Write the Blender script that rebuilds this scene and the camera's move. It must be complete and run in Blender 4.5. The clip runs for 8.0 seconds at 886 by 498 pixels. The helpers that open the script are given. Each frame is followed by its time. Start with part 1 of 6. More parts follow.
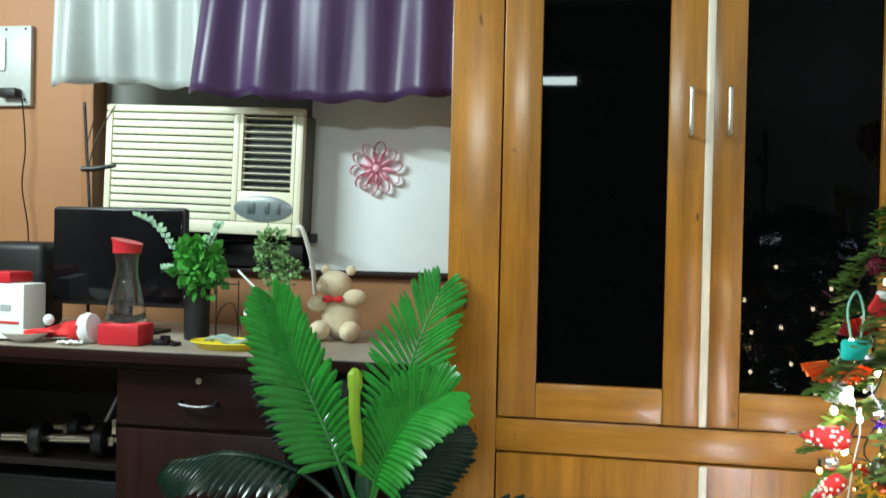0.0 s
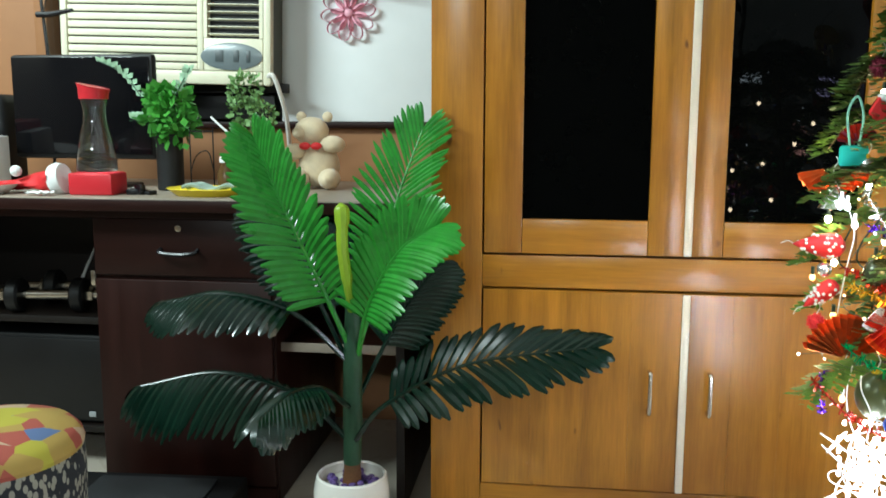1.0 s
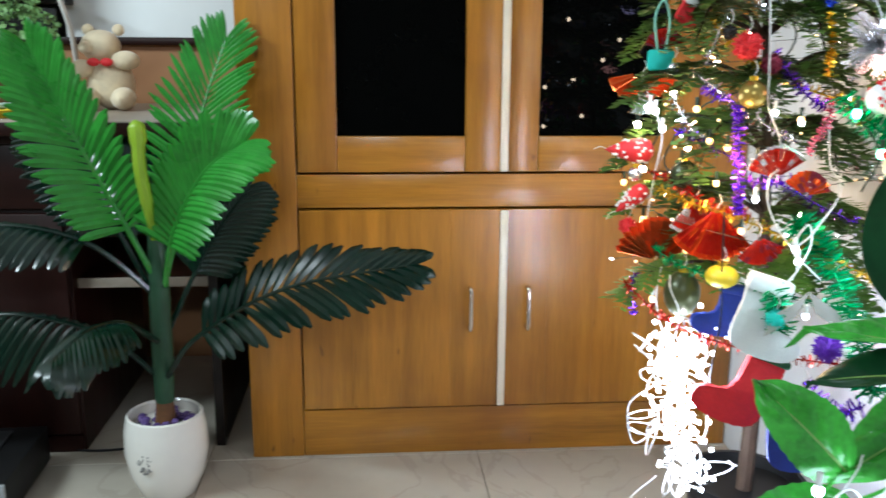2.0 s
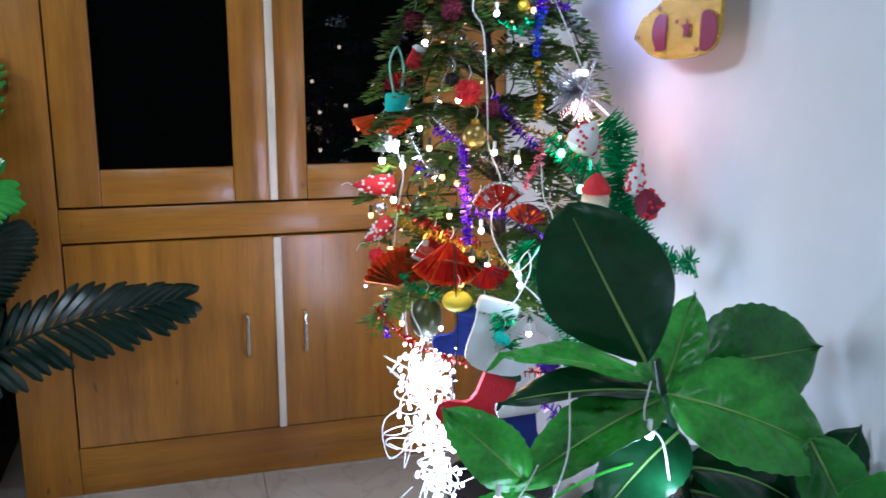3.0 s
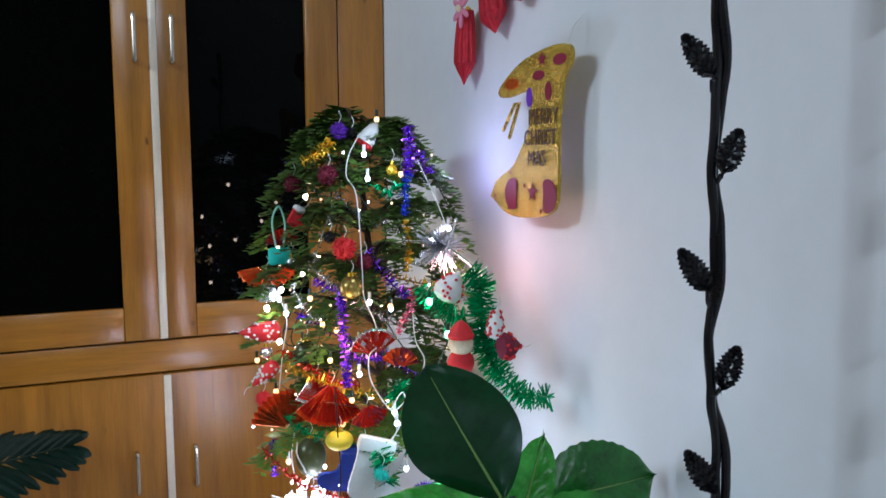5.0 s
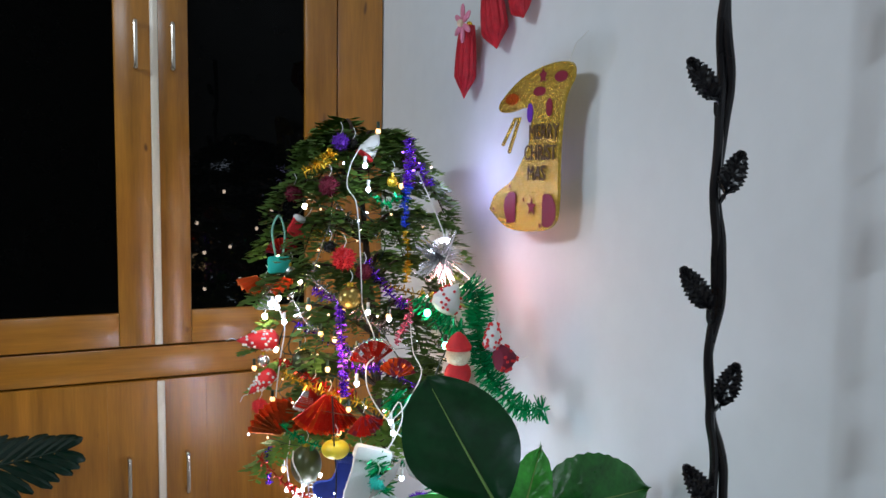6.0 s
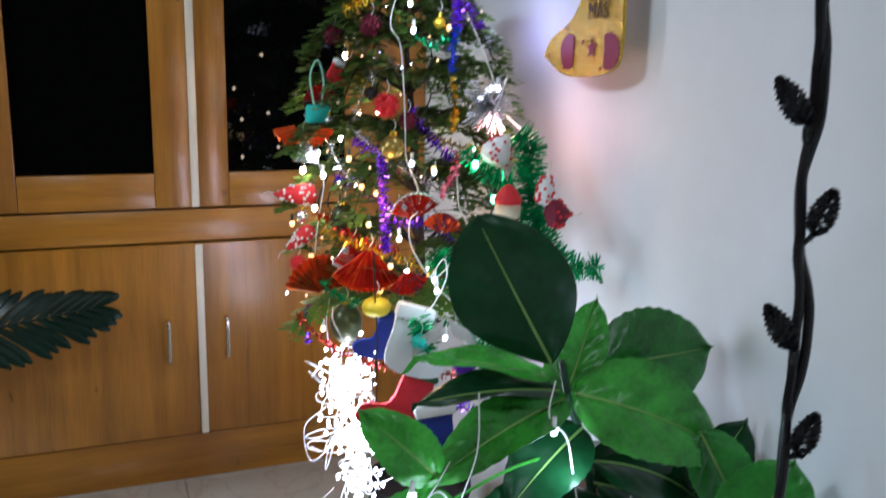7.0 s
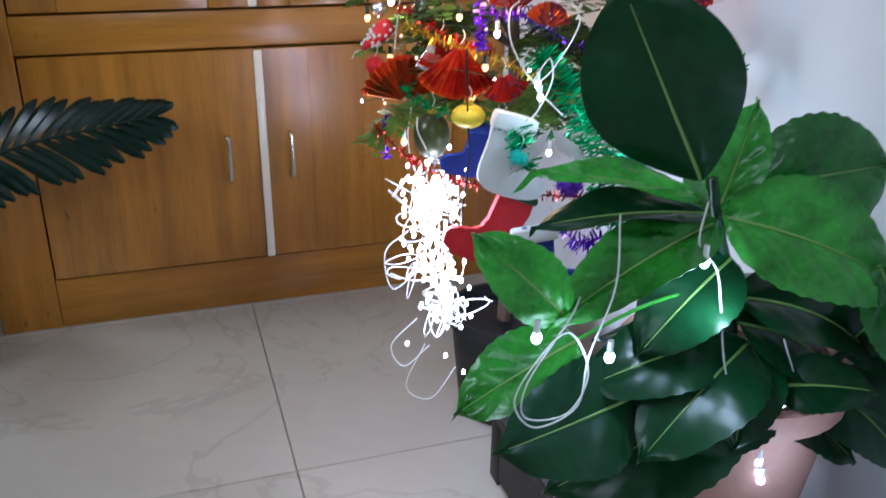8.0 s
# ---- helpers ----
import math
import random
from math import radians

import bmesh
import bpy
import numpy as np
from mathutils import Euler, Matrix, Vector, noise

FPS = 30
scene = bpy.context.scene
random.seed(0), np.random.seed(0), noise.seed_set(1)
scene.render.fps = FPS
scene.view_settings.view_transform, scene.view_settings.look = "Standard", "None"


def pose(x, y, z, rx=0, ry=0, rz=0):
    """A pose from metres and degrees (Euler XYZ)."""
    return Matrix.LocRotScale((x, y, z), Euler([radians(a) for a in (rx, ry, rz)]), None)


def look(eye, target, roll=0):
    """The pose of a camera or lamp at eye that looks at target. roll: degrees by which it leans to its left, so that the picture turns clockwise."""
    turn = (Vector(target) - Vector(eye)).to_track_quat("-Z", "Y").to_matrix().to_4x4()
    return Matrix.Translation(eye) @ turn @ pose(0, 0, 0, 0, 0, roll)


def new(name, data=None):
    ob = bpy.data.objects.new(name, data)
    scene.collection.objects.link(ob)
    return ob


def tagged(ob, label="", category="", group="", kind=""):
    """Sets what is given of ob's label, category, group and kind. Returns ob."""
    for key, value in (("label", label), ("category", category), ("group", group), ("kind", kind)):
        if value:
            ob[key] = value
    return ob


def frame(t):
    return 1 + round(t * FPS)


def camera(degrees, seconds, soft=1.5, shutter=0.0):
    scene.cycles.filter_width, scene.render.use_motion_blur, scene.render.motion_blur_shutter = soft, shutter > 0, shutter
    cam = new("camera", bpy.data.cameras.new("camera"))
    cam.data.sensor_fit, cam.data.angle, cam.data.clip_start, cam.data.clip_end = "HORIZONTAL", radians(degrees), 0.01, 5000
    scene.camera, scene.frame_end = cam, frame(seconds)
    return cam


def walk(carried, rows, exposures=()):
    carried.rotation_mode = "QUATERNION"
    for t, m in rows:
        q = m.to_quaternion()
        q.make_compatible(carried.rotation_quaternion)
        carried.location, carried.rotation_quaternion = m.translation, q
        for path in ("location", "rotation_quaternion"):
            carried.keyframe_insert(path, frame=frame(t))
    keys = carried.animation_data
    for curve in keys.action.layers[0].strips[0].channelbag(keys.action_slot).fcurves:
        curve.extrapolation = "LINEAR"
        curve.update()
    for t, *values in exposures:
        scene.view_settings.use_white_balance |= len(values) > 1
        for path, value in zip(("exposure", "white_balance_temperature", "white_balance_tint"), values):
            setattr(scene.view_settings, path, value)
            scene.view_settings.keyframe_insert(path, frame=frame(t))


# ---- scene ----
cam = camera(54.5, 8.0, shutter=0.25)
PATH = [
    (0, (0.289, 0.128, 1.026), (-0.059, 2.097, 1.0), 1.2),
    (0.5, (0.263, 0.12, 0.967), (-0.037, 2.09, 0.802), 0.5),
    (1, (0.237, 0.144, 0.925), (-0.017, 2.105, 0.629), 0.2),
    (1.5, (0.226, 0.154, 0.898), (0.118, 2.112, 0.503), 0.5),
    (2, (0.243, 0.201, 0.884), (0.403, 2.144, 0.44), 0.4),
    (2.2, (0.271, 0.198, 0.883), (0.539, 2.132, 0.446), 0.4),
    (3.3, (0.343, 0.082, 0.971), (0.985, 1.927, 0.541), 0.6),
    (3.5, (0.339, 0.059, 0.978), (1.03, 1.889, 0.56), 0.7),
    (4, (0.347, 0.029, 0.985), (1.101, 1.845, 0.619), 0.6),
    (4.5, (0.343, 0.011, 1.017), (1.121, 1.831, 0.73), 0.2),
    (5, (0.336, 0.003, 1.044), (1.129, 1.827, 0.83), -0.3),
    (5.2, (0.331, -0.006, 1.053), (1.147, 1.81, 0.862), 0.0),
    (6.5, (0.309, 0.011, 1.039), (1.114, 1.829, 0.826), 1.5),
    (7, (0.335, 0.074, 0.963), (1.06, 1.889, 0.538), 1.4),
    (7.5, (0.333, 0.176, 0.926), (0.988, 1.957, 0.295), 0.8),
    (8, (0.334, 0.255, 0.888), (0.914, 1.991, 0.081), 0.9),
]
walk(cam, [(t, look(eye, target, roll)) for t, eye, target, roll in PATH],
     [(0.0, 0.18, 6150, 4), (1.5, 0.24, 6150, 8), (2.2, 0.0, 5750, 14), (3.5, -0.62, 5300, 22), (5.0, -0.62, 5600, 18), (6.5, -0.66, 5950, 18), (8.0, -0.58, 5450, 21)])

# ---- world, lamps, exposure ----
world = bpy.data.worlds.new("world")
scene.world = world
world.use_nodes = True
world.node_tree.nodes["Background"].inputs[0].default_value = (0.02, 0.025, 0.035, 1)
world.node_tree.nodes["Background"].inputs[1].default_value = 0.3
scene.view_settings.exposure = 0.0


def area(name, m, sx, sy, power, colour):
    d = bpy.data.lights.new(name, "AREA")
    d.shape, d.size, d.size_y, d.energy, d.color = "RECTANGLE", sx, sy, power, colour
    ob = new(name, d)
    ob.matrix_world = m
    return ob


def glow(name, place, power, colour, radius=0.03):
    d = bpy.data.lights.new(name, "POINT")
    d.energy, d.color, d.shadow_soft_size = power, colour, radius
    ob = new(name, d)
    ob.location = place
    return ob


# the tube light on the wall behind, an added unseen fill tube on the window side, and the heap of white string lights
area("tube_light_behind", look((-0.45, -2.60, 2.22), (-0.2, 1.6, 0.9)), 1.15, 0.06, 32, (0.90, 1.0, 0.97))
area("fill_tube_unseen", look((-1.88, 0.90, 2.15), (-0.55, 2.65, 1.0)), 1.15, 0.06, 60, (0.86, 1.0, 0.97))
glow("string_light_glow", (0.69, 1.32, 0.42), 2.9, (0.80, 0.87, 1.0))
glow("string_light_glow", (0.73, 1.32, 0.28), 1.2, (0.80, 0.87, 1.0))
glow("warm_string_light_glow", (0.71, 1.30, 0.74), 1.3, (1.0, 0.66, 0.30))
glow("white_string_light_glow", (0.625, 1.40, 0.81), 0.35, (0.80, 0.90, 1.0))
glow("white_string_light_glow", (0.84, 1.18, 0.63), 0.75, (0.75, 0.95, 1.0))
glow("white_string_light_glow", (0.79, 1.26, 1.04), 0.75, (0.80, 0.92, 1.0))
glow("pink_string_light_glow", (0.930, 1.31, 0.86), 0.9, (1.0, 0.47, 0.42))
glow("violet_string_light_glow", (0.95, 1.42, 1.02), 0.85, (0.62, 0.58, 1.0))
glow("plant_string_light_glow", (0.645, 0.810, 0.515), 0.14, (0.70, 0.90, 1.0), 0.012)
glow("plant_string_light_glow", (0.80, 0.84, 0.52), 0.50, (0.70, 0.90, 1.0), 0.012)
glow("plant_string_light_glow", (0.88, 0.775, 0.34), 0.22, (0.70, 0.90, 1.0), 0.012)


# ---- materials ----
def mat(name, base, rough=0.5, metal=0.0, var=0.15, scale=8.0, bump=0.0, bscale=120.0, stretch=(1, 1, 1), coat=0.0, trans=0.0,
        alpha=1.0, emit=None, power=0.0, spec=0.5, rvar=0.1, detail=4.0, ior=1.45, sheen=0.0, random_tint=0.0, subsurface=0.0):
    m = bpy.data.materials.new(name)
    m.use_nodes = True
    t = m.node_tree
    n, b = t.nodes, t.nodes["Principled BSDF"]
    b.inputs["Roughness"].default_value = rough
    b.inputs["Metallic"].default_value = metal
    b.inputs["Coat Weight"].default_value = coat
    b.inputs["Coat Roughness"].default_value = 0.2
    b.inputs["Transmission Weight"].default_value = trans
    b.inputs["Specular IOR Level"].default_value = spec
    b.inputs["IOR"].default_value = ior
    b.inputs["Alpha"].default_value = alpha
    b.inputs["Sheen Weight"].default_value = sheen
    if subsurface:
        b.inputs["Subsurface Weight"].default_value = subsurface
        b.inputs["Subsurface Radius"].default_value = (0.01, 0.01, 0.01)
    if emit:
        b.inputs["Emission Color"].default_value = (*emit, 1)
        b.inputs["Emission Strength"].default_value = power
    tc = n.new("ShaderNodeTexCoord")
    mp = n.new("ShaderNodeMapping")
    mp.inputs["Scale"].default_value = stretch
    t.links.new(tc.outputs["Object"], mp.inputs["Vector"])
    a = n.new("ShaderNodeTexNoise")
    a.inputs["Scale"].default_value, a.inputs["Detail"].default_value = scale, detail
    c = n.new("ShaderNodeTexNoise")
    c.inputs["Scale"].default_value, c.inputs["Detail"].default_value = scale * 7.3, 3.0
    for q in (a, c):
        t.links.new(mp.outputs["Vector"], q.inputs["Vector"])
    add = n.new("ShaderNodeMath")
    add.operation = "MULTIPLY_ADD"
    add.inputs[1].default_value = 0.45
    t.links.new(c.outputs["Fac"], add.inputs[0])
    t.links.new(a.outputs["Fac"], add.inputs[2])
    ramp = n.new("ShaderNodeMapRange")
    ramp.inputs["From Min"].default_value, ramp.inputs["From Max"].default_value = 0.45, 1.0
    ramp.inputs["To Min"].default_value, ramp.inputs["To Max"].default_value = 1 - var, 1 + var
    t.links.new(add.outputs[0], ramp.inputs["Value"])
    last = ramp.outputs[0]
    if random_tint:
        oi = n.new("ShaderNodeObjectInfo")
        rr = n.new("ShaderNodeMapRange")
        rr.inputs["To Min"].default_value, rr.inputs["To Max"].default_value = 1 - random_tint, 1 + random_tint
        t.links.new(oi.outputs["Random"], rr.inputs["Value"])
        mm = n.new("ShaderNodeMath")
        mm.operation = "MULTIPLY"
        t.links.new(last, mm.inputs[0])
        t.links.new(rr.outputs[0], mm.inputs[1])
        last = mm.outputs[0]
    mix = n.new("ShaderNodeVectorMath")
    mix.operation = "SCALE"
    mix.inputs[0].default_value = base
    t.links.new(last, mix.inputs["Scale"])
    t.links.new(mix.outputs[0], b.inputs["Base Color"])
    if rvar:
        rm = n.new("ShaderNodeMapRange")
        rm.inputs["To Min"].default_value, rm.inputs["To Max"].default_value = max(rough - rvar, 0.02), rough + rvar
        t.links.new(a.outputs["Fac"], rm.inputs["Value"])
        t.links.new(rm.outputs[0], b.inputs["Roughness"])
    if bump:
        bn = n.new("ShaderNodeTexNoise")
        bn.inputs["Scale"].default_value, bn.inputs["Detail"].default_value = bscale, 3.0
        t.links.new(mp.outputs["Vector"], bn.inputs["Vector"])
        bp = n.new("ShaderNodeBump")
        bp.inputs["Strength"].default_value, bp.inputs["Distance"].default_value = bump, 0.002
        t.links.new(bn.outputs["Fac"], bp.inputs["Height"])
        t.links.new(bp.outputs["Normal"], b.inputs["Normal"])
    return m


def varnished(name, stretch):
    m = mat(name, (0.365, 0.150, 0.013), 0.32, var=0.34, scale=2.2, stretch=stretch, coat=0.45, bump=0.06, bscale=30, rvar=0.06, random_tint=0.06)
    t = m.node_tree
    n = t.nodes
    b = n["Principled BSDF"]
    # soft cloudy stains over the grain
    tc = n.new("ShaderNodeTexCoord")
    s = n.new("ShaderNodeTexNoise")
    s.inputs["Scale"].default_value, s.inputs["Detail"].default_value = 3.0, 5.0
    t.links.new(tc.outputs["Object"], s.inputs["Vector"])
    k = n.new("ShaderNodeTexNoise")
    k.inputs["Scale"].default_value, k.inputs["Detail"].default_value = 26.0, 1.0
    km = n.new("ShaderNodeMapping")
    km.inputs["Scale"].default_value = (1.4, 1.0, 0.55)
    t.links.new(tc.outputs["Object"], km.inputs["Vector"])
    t.links.new(km.outputs[0], k.inputs["Vector"])
    kr = n.new("ShaderNodeMapRange")
    kr.inputs["From Min"].default_value, kr.inputs["From Max"].default_value = 0.74, 0.80
    kr.inputs["To Min"].default_value, kr.inputs["To Max"].default_value = 0.0, 0.75
    t.links.new(k.outputs["Fac"], kr.inputs["Value"])
    old = b.inputs["Base Color"].links[0].from_socket
    mx = n.new("ShaderNodeMix")
    mx.data_type = "RGBA"
    mx.inputs["B"].default_value = (0.20, 0.062, 0.007, 1)
    sr = n.new("ShaderNodeMapRange")
    sr.inputs["From Min"].default_value, sr.inputs["From Max"].default_value = 0.46, 0.78
    sr.inputs["To Min"].default_value, sr.inputs["To Max"].default_value = 0.0, 0.7
    t.links.new(s.outputs["Fac"], sr.inputs["Value"])
    t.links.new(sr.outputs[0], mx.inputs["Factor"])
    t.links.new(old, mx.inputs["A"])
    mk = n.new("ShaderNodeMix")
    mk.data_type = "RGBA"
    mk.inputs["B"].default_value = (0.06, 0.020, 0.006, 1)
    t.links.new(kr.outputs[0], mk.inputs["Factor"])
    t.links.new(mx.outputs["Result"], mk.inputs["A"])
    t.links.new(mk.outputs["Result"], b.inputs["Base Color"])
    return m


WOOD_V = varnished("varnished_wood_upright", (14, 14, 0.9))
WOOD_H = varnished("varnished_wood_level", (0.9, 14, 14))
# the bead's glare is painted in as a pale base colour
STRIP = mat("cover_strip_glare", (0.78, 0.70, 0.58), 0.25, var=0.06, coat=0.4)
DARKWOOD = mat("dark_red_brown_wood", (0.016, 0.0036, 0.0024), 0.4, var=0.3, scale=3, stretch=(10, 10, 0.8), spec=0.3, bump=0.05, bscale=60)
DARKWOOD_H = mat("dark_red_brown_wood_level", (0.016, 0.0036, 0.0024), 0.4, var=0.3, scale=3, stretch=(0.8, 10, 10), spec=0.3)
LAMINATE = mat("worn_pale_laminate", (0.30, 0.25, 0.20), 0.4, var=0.15, scale=6)
BLACKWOOD = mat("black_brown_board", (0.006, 0.003, 0.002), 0.5, var=0.3)
# near black: the closed cabinet's shade is put into the colour
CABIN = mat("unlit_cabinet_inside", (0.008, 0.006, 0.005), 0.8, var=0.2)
CHROME = mat("brushed_steel", (0.62, 0.56, 0.48), 0.25, 1.0, var=0.05)
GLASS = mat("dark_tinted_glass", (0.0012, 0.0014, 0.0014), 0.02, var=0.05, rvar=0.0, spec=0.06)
CLEAR = mat("clear_glass", (0.95, 0.97, 0.97), 0.03, var=0.01, trans=1.0, rvar=0.0)
WALLW = mat("cool_white_wall_paint", (0.72, 0.74, 0.77), 0.55, var=0.05, scale=3.0, bump=0.12, bscale=60)
WALLO = mat("orange_wall_paint", (0.32, 0.145, 0.060), 0.55, var=0.07, scale=3.0, bump=0.12, bscale=60)
WALLD = mat("unseen_wall_dark_beige", (0.24, 0.20, 0.16), 0.6, var=0.06, scale=3.0, bump=0.12, bscale=60)
CEIL = mat("white_ceiling_paint", (0.78, 0.78, 0.76), 0.7, var=0.04)
BOARD = mat("white_window_board", (0.84, 0.87, 0.88), 0.45, var=0.04, scale=2)
ACBODY = mat("aged_ivory_plastic", (0.74, 0.71, 0.54), 0.4, var=0.06, scale=5)
ACDARK = mat("black_plastic", (0.006, 0.006, 0.0065), 0.4, var=0.2)
# dark tone that paints shade on the air conditioner's casing and grille gaps
ACSHADE = mat("grey_green_shade_plastic", (0.10, 0.11, 0.09), 0.5, var=0.2)
WHITECLOTH = mat("white_satin_cloth", (0.33, 0.35, 0.34), 0.42, var=0.06, scale=4, sheen=0.3, bump=0.05, bscale=300)
PURPLE = mat("purple_satin_cloth", (0.042, 0.014, 0.066), 0.38, var=0.16, scale=4, sheen=0.1, bump=0.05, bscale=300)
BLACKGLOSS = mat("black_screen", (0.004, 0.004, 0.005), 0.08, var=0.1, rvar=0.02, spec=0.25)
BLACK = mat("matt_black", (0.004, 0.004, 0.0045), 0.5, var=0.2)
BLACKMETAL = mat("black_lacquered_iron", (0.006, 0.006, 0.008), 0.28, var=0.2, bump=0.15, bscale=80)
WHITEGLAZE = mat("white_glazed_ceramic", (0.74, 0.71, 0.66), 0.15, var=0.03, coat=0.4)
# one leaf green twice: backlit upper fronds, and shade painted into the others
FROND = mat("backlit_green_plastic_leaf", (0.026, 0.205, 0.022), 0.28, var=0.4, scale=9, rvar=0.06, random_tint=0.1)
FROND_D = mat("shaded_green_plastic_leaf", (0.0018, 0.014, 0.008), 0.22, var=0.35, scale=9, rvar=0.06, random_tint=0.1)
SPEAR = mat("yellow_green_shoot", (0.24, 0.38, 0.02), 0.4, var=0.15)
STEM = mat("green_stem", (0.018, 0.06, 0.03), 0.45, var=0.25, scale=20)
BROWN = mat("brown_stem_foot", (0.13, 0.055, 0.02), 0.7, var=0.3, scale=40, bump=0.4)
PEBBLE = mat("purple_pebbles", (0.10, 0.06, 0.20), 0.3, var=0.4, scale=60)


def floor_material():
    m = mat("polished_cream_marble", (0.46, 0.405, 0.335), 0.06, var=0.06, scale=3, rvar=0.04, random_tint=0.03)
    t = m.node_tree
    n, b = t.nodes, t.nodes["Principled BSDF"]
    g = n.new("ShaderNodeNewGeometry")
    w = n.new("ShaderNodeTexNoise")
    w.inputs["Scale"].default_value, w.inputs["Detail"].default_value, w.inputs["Distortion"].default_value = 2.2, 8.0, 1.6
    t.links.new(g.outputs["Position"], w.inputs["Vector"])
    ab = n.new("ShaderNodeMath")
    ab.operation = "COMPARE"
    ab.inputs[1].default_value, ab.inputs[2].default_value = 0.5, 0.012
    t.links.new(w.outputs["Fac"], ab.inputs[0])
    f = n.new("ShaderNodeMath")
    f.operation = "MULTIPLY"
    f.inputs[1].default_value = 0.2
    t.links.new(ab.outputs[0], f.inputs[0])
    mx = n.new("ShaderNodeMix")
    mx.data_type = "RGBA"
    mx.inputs["B"].default_value = (0.26, 0.21, 0.16, 1)
    t.links.new(f.outputs[0], mx.inputs["Factor"])
    t.links.new(b.inputs["Base Color"].links[0].from_socket, mx.inputs["A"])
    t.links.new(mx.outputs["Result"], b.inputs["Base Color"])
    return m


MARBLE = floor_material()
GROUT = mat("grey_brown_grout", (0.30, 0.25, 0.20), 0.8, var=0.2, scale=30)


# ---- building helpers ----
def thing(name, m, label, category, group="", kind=""):
    ob = new(name)
    ob.empty_display_size = 0.05
    ob.matrix_world = m
    return tagged(ob, label, category, group, kind)


def mesh_of(name, bm, material, smooth=True, angle=35):
    bmesh.ops.recalc_face_normals(bm, faces=bm.faces)
    me = bpy.data.meshes.new(name)
    if smooth:
        for f in bm.faces:
            f.smooth = True
        for e in bm.edges:
            if len(e.link_faces) == 2 and e.calc_face_angle(0) > radians(angle):
                e.smooth = False
    bm.to_mesh(me)
    bm.free()
    for q in (material if isinstance(material, (list, tuple)) else [material]):
        me.materials.append(q)
    return me


def part(name, bm, material, parent=None, label="", smooth=True):
    ob = new(name, mesh_of(name, bm, material, smooth))
    if parent:
        ob.parent = parent
    if label:
        ob["label"] = label
    return ob


def solid(name, bm, material, label, category, m=None, group="", kind="", smooth=True):
    ob = new(name, mesh_of(name, bm, material, smooth))
    if m is not None:
        ob.matrix_world = m
    return tagged(ob, label, category, group, kind)


def box(x0, x1, y0, y1, z0, z1, bevel=0.0, bm=None, seg=2):
    own = bmesh.new()
    bmesh.ops.create_cube(own, size=1)
    bmesh.ops.scale(own, vec=(x1 - x0, y1 - y0, z1 - z0), verts=own.verts)
    bmesh.ops.translate(own, vec=((x0 + x1) / 2, (y0 + y1) / 2, (z0 + z1) / 2), verts=own.verts)
    if bevel:
        bmesh.ops.bevel(own, geom=own.edges[:], offset=bevel, segments=seg, affect="EDGES", profile=0.5)
    return merge(bm, own)


def merge(bm, own):
    if bm is None:
        return own
    me = bpy.data.meshes.new("tmp")
    own.to_mesh(me)
    own.free()
    bm.from_mesh(me)
    bpy.data.meshes.remove(me)
    return bm


def lathe(profile, n=28, bm=None, at=(0, 0, 0), squash=1.0):
    own = bmesh.new()
    rings = []
    for r, z in profile:
        rings.append([own.verts.new((at[0] + r * math.cos(2 * math.pi * i / n), at[1] + squash * r * math.sin(2 * math.pi * i / n), at[2] + z)) for i in range(n)])
    for a, b in zip(rings, rings[1:]):
        for i in range(n):
            own.faces.new((a[i], a[(i + 1) % n], b[(i + 1) % n], b[i]))
    if profile[0][0] > 1e-5:
        own.faces.new(rings[0])
    if profile[-1][0] > 1e-5:
        own.faces.new(rings[-1])
    bmesh.ops.remove_doubles(own, verts=own.verts, dist=1e-6)
    return merge(bm, own)


def rod(points, radius, n=6, bm=None):
    """A tube along points; radius is a number or one for each point."""
    own = bmesh.new()
    pts = [Vector(p) for p in points]
    rad = radius if isinstance(radius, (list, tuple)) else [radius] * len(pts)
    rings = []
    for i, p in enumerate(pts):
        d = (pts[min(i + 1, len(pts) - 1)] - pts[max(i - 1, 0)]).normalized()
        u = d.orthogonal().normalized() if i == 0 else (u - d * u.dot(d)).normalized()
        v = d.cross(u)
        rings.append([own.verts.new(p + rad[i] * (math.cos(2 * math.pi * k / n) * u + math.sin(2 * math.pi * k / n) * v)) for k in range(n)])
    for a, b in zip(rings, rings[1:]):
        for k in range(n):
            own.faces.new((a[k], a[(k + 1) % n], b[(k + 1) % n], b[k]))
    own.faces.new(rings[0])
    own.faces.new(rings[-1])
    return merge(bm, own)


def spline(points, steps=6):
    """A smooth line (Catmull-Rom) through points."""
    p = [Vector(q) for q in points]
    p = [2 * p[0] - p[1]] + p + [2 * p[-1] - p[-2]]
    out = []
    for i in range(1, len(p) - 2):
        for k in range(steps):
            t = k / steps
            a, b, c, d = p[i - 1], p[i], p[i + 1], p[i + 2]
            out.append(0.5 * ((2 * b) + (c - a) * t + (2 * a - 5 * b + 4 * c - d) * t * t + (3 * b - a - 3 * c + d) * t ** 3))
    out.append(p[-2])
    return out


def ball(r, at=(0, 0, 0), seg=14, rings=9, scale=(1, 1, 1), bm=None):
    own = bmesh.new()
    bmesh.ops.create_uvsphere(own, u_segments=seg, v_segments=rings, radius=r)
    bmesh.ops.scale(own, vec=scale, verts=own.verts)
    bmesh.ops.translate(own, vec=at, verts=own.verts)
    return merge(bm, own)


def moved(bm, m):
    bmesh.ops.transform(bm, matrix=m, verts=bm.verts)
    return bm


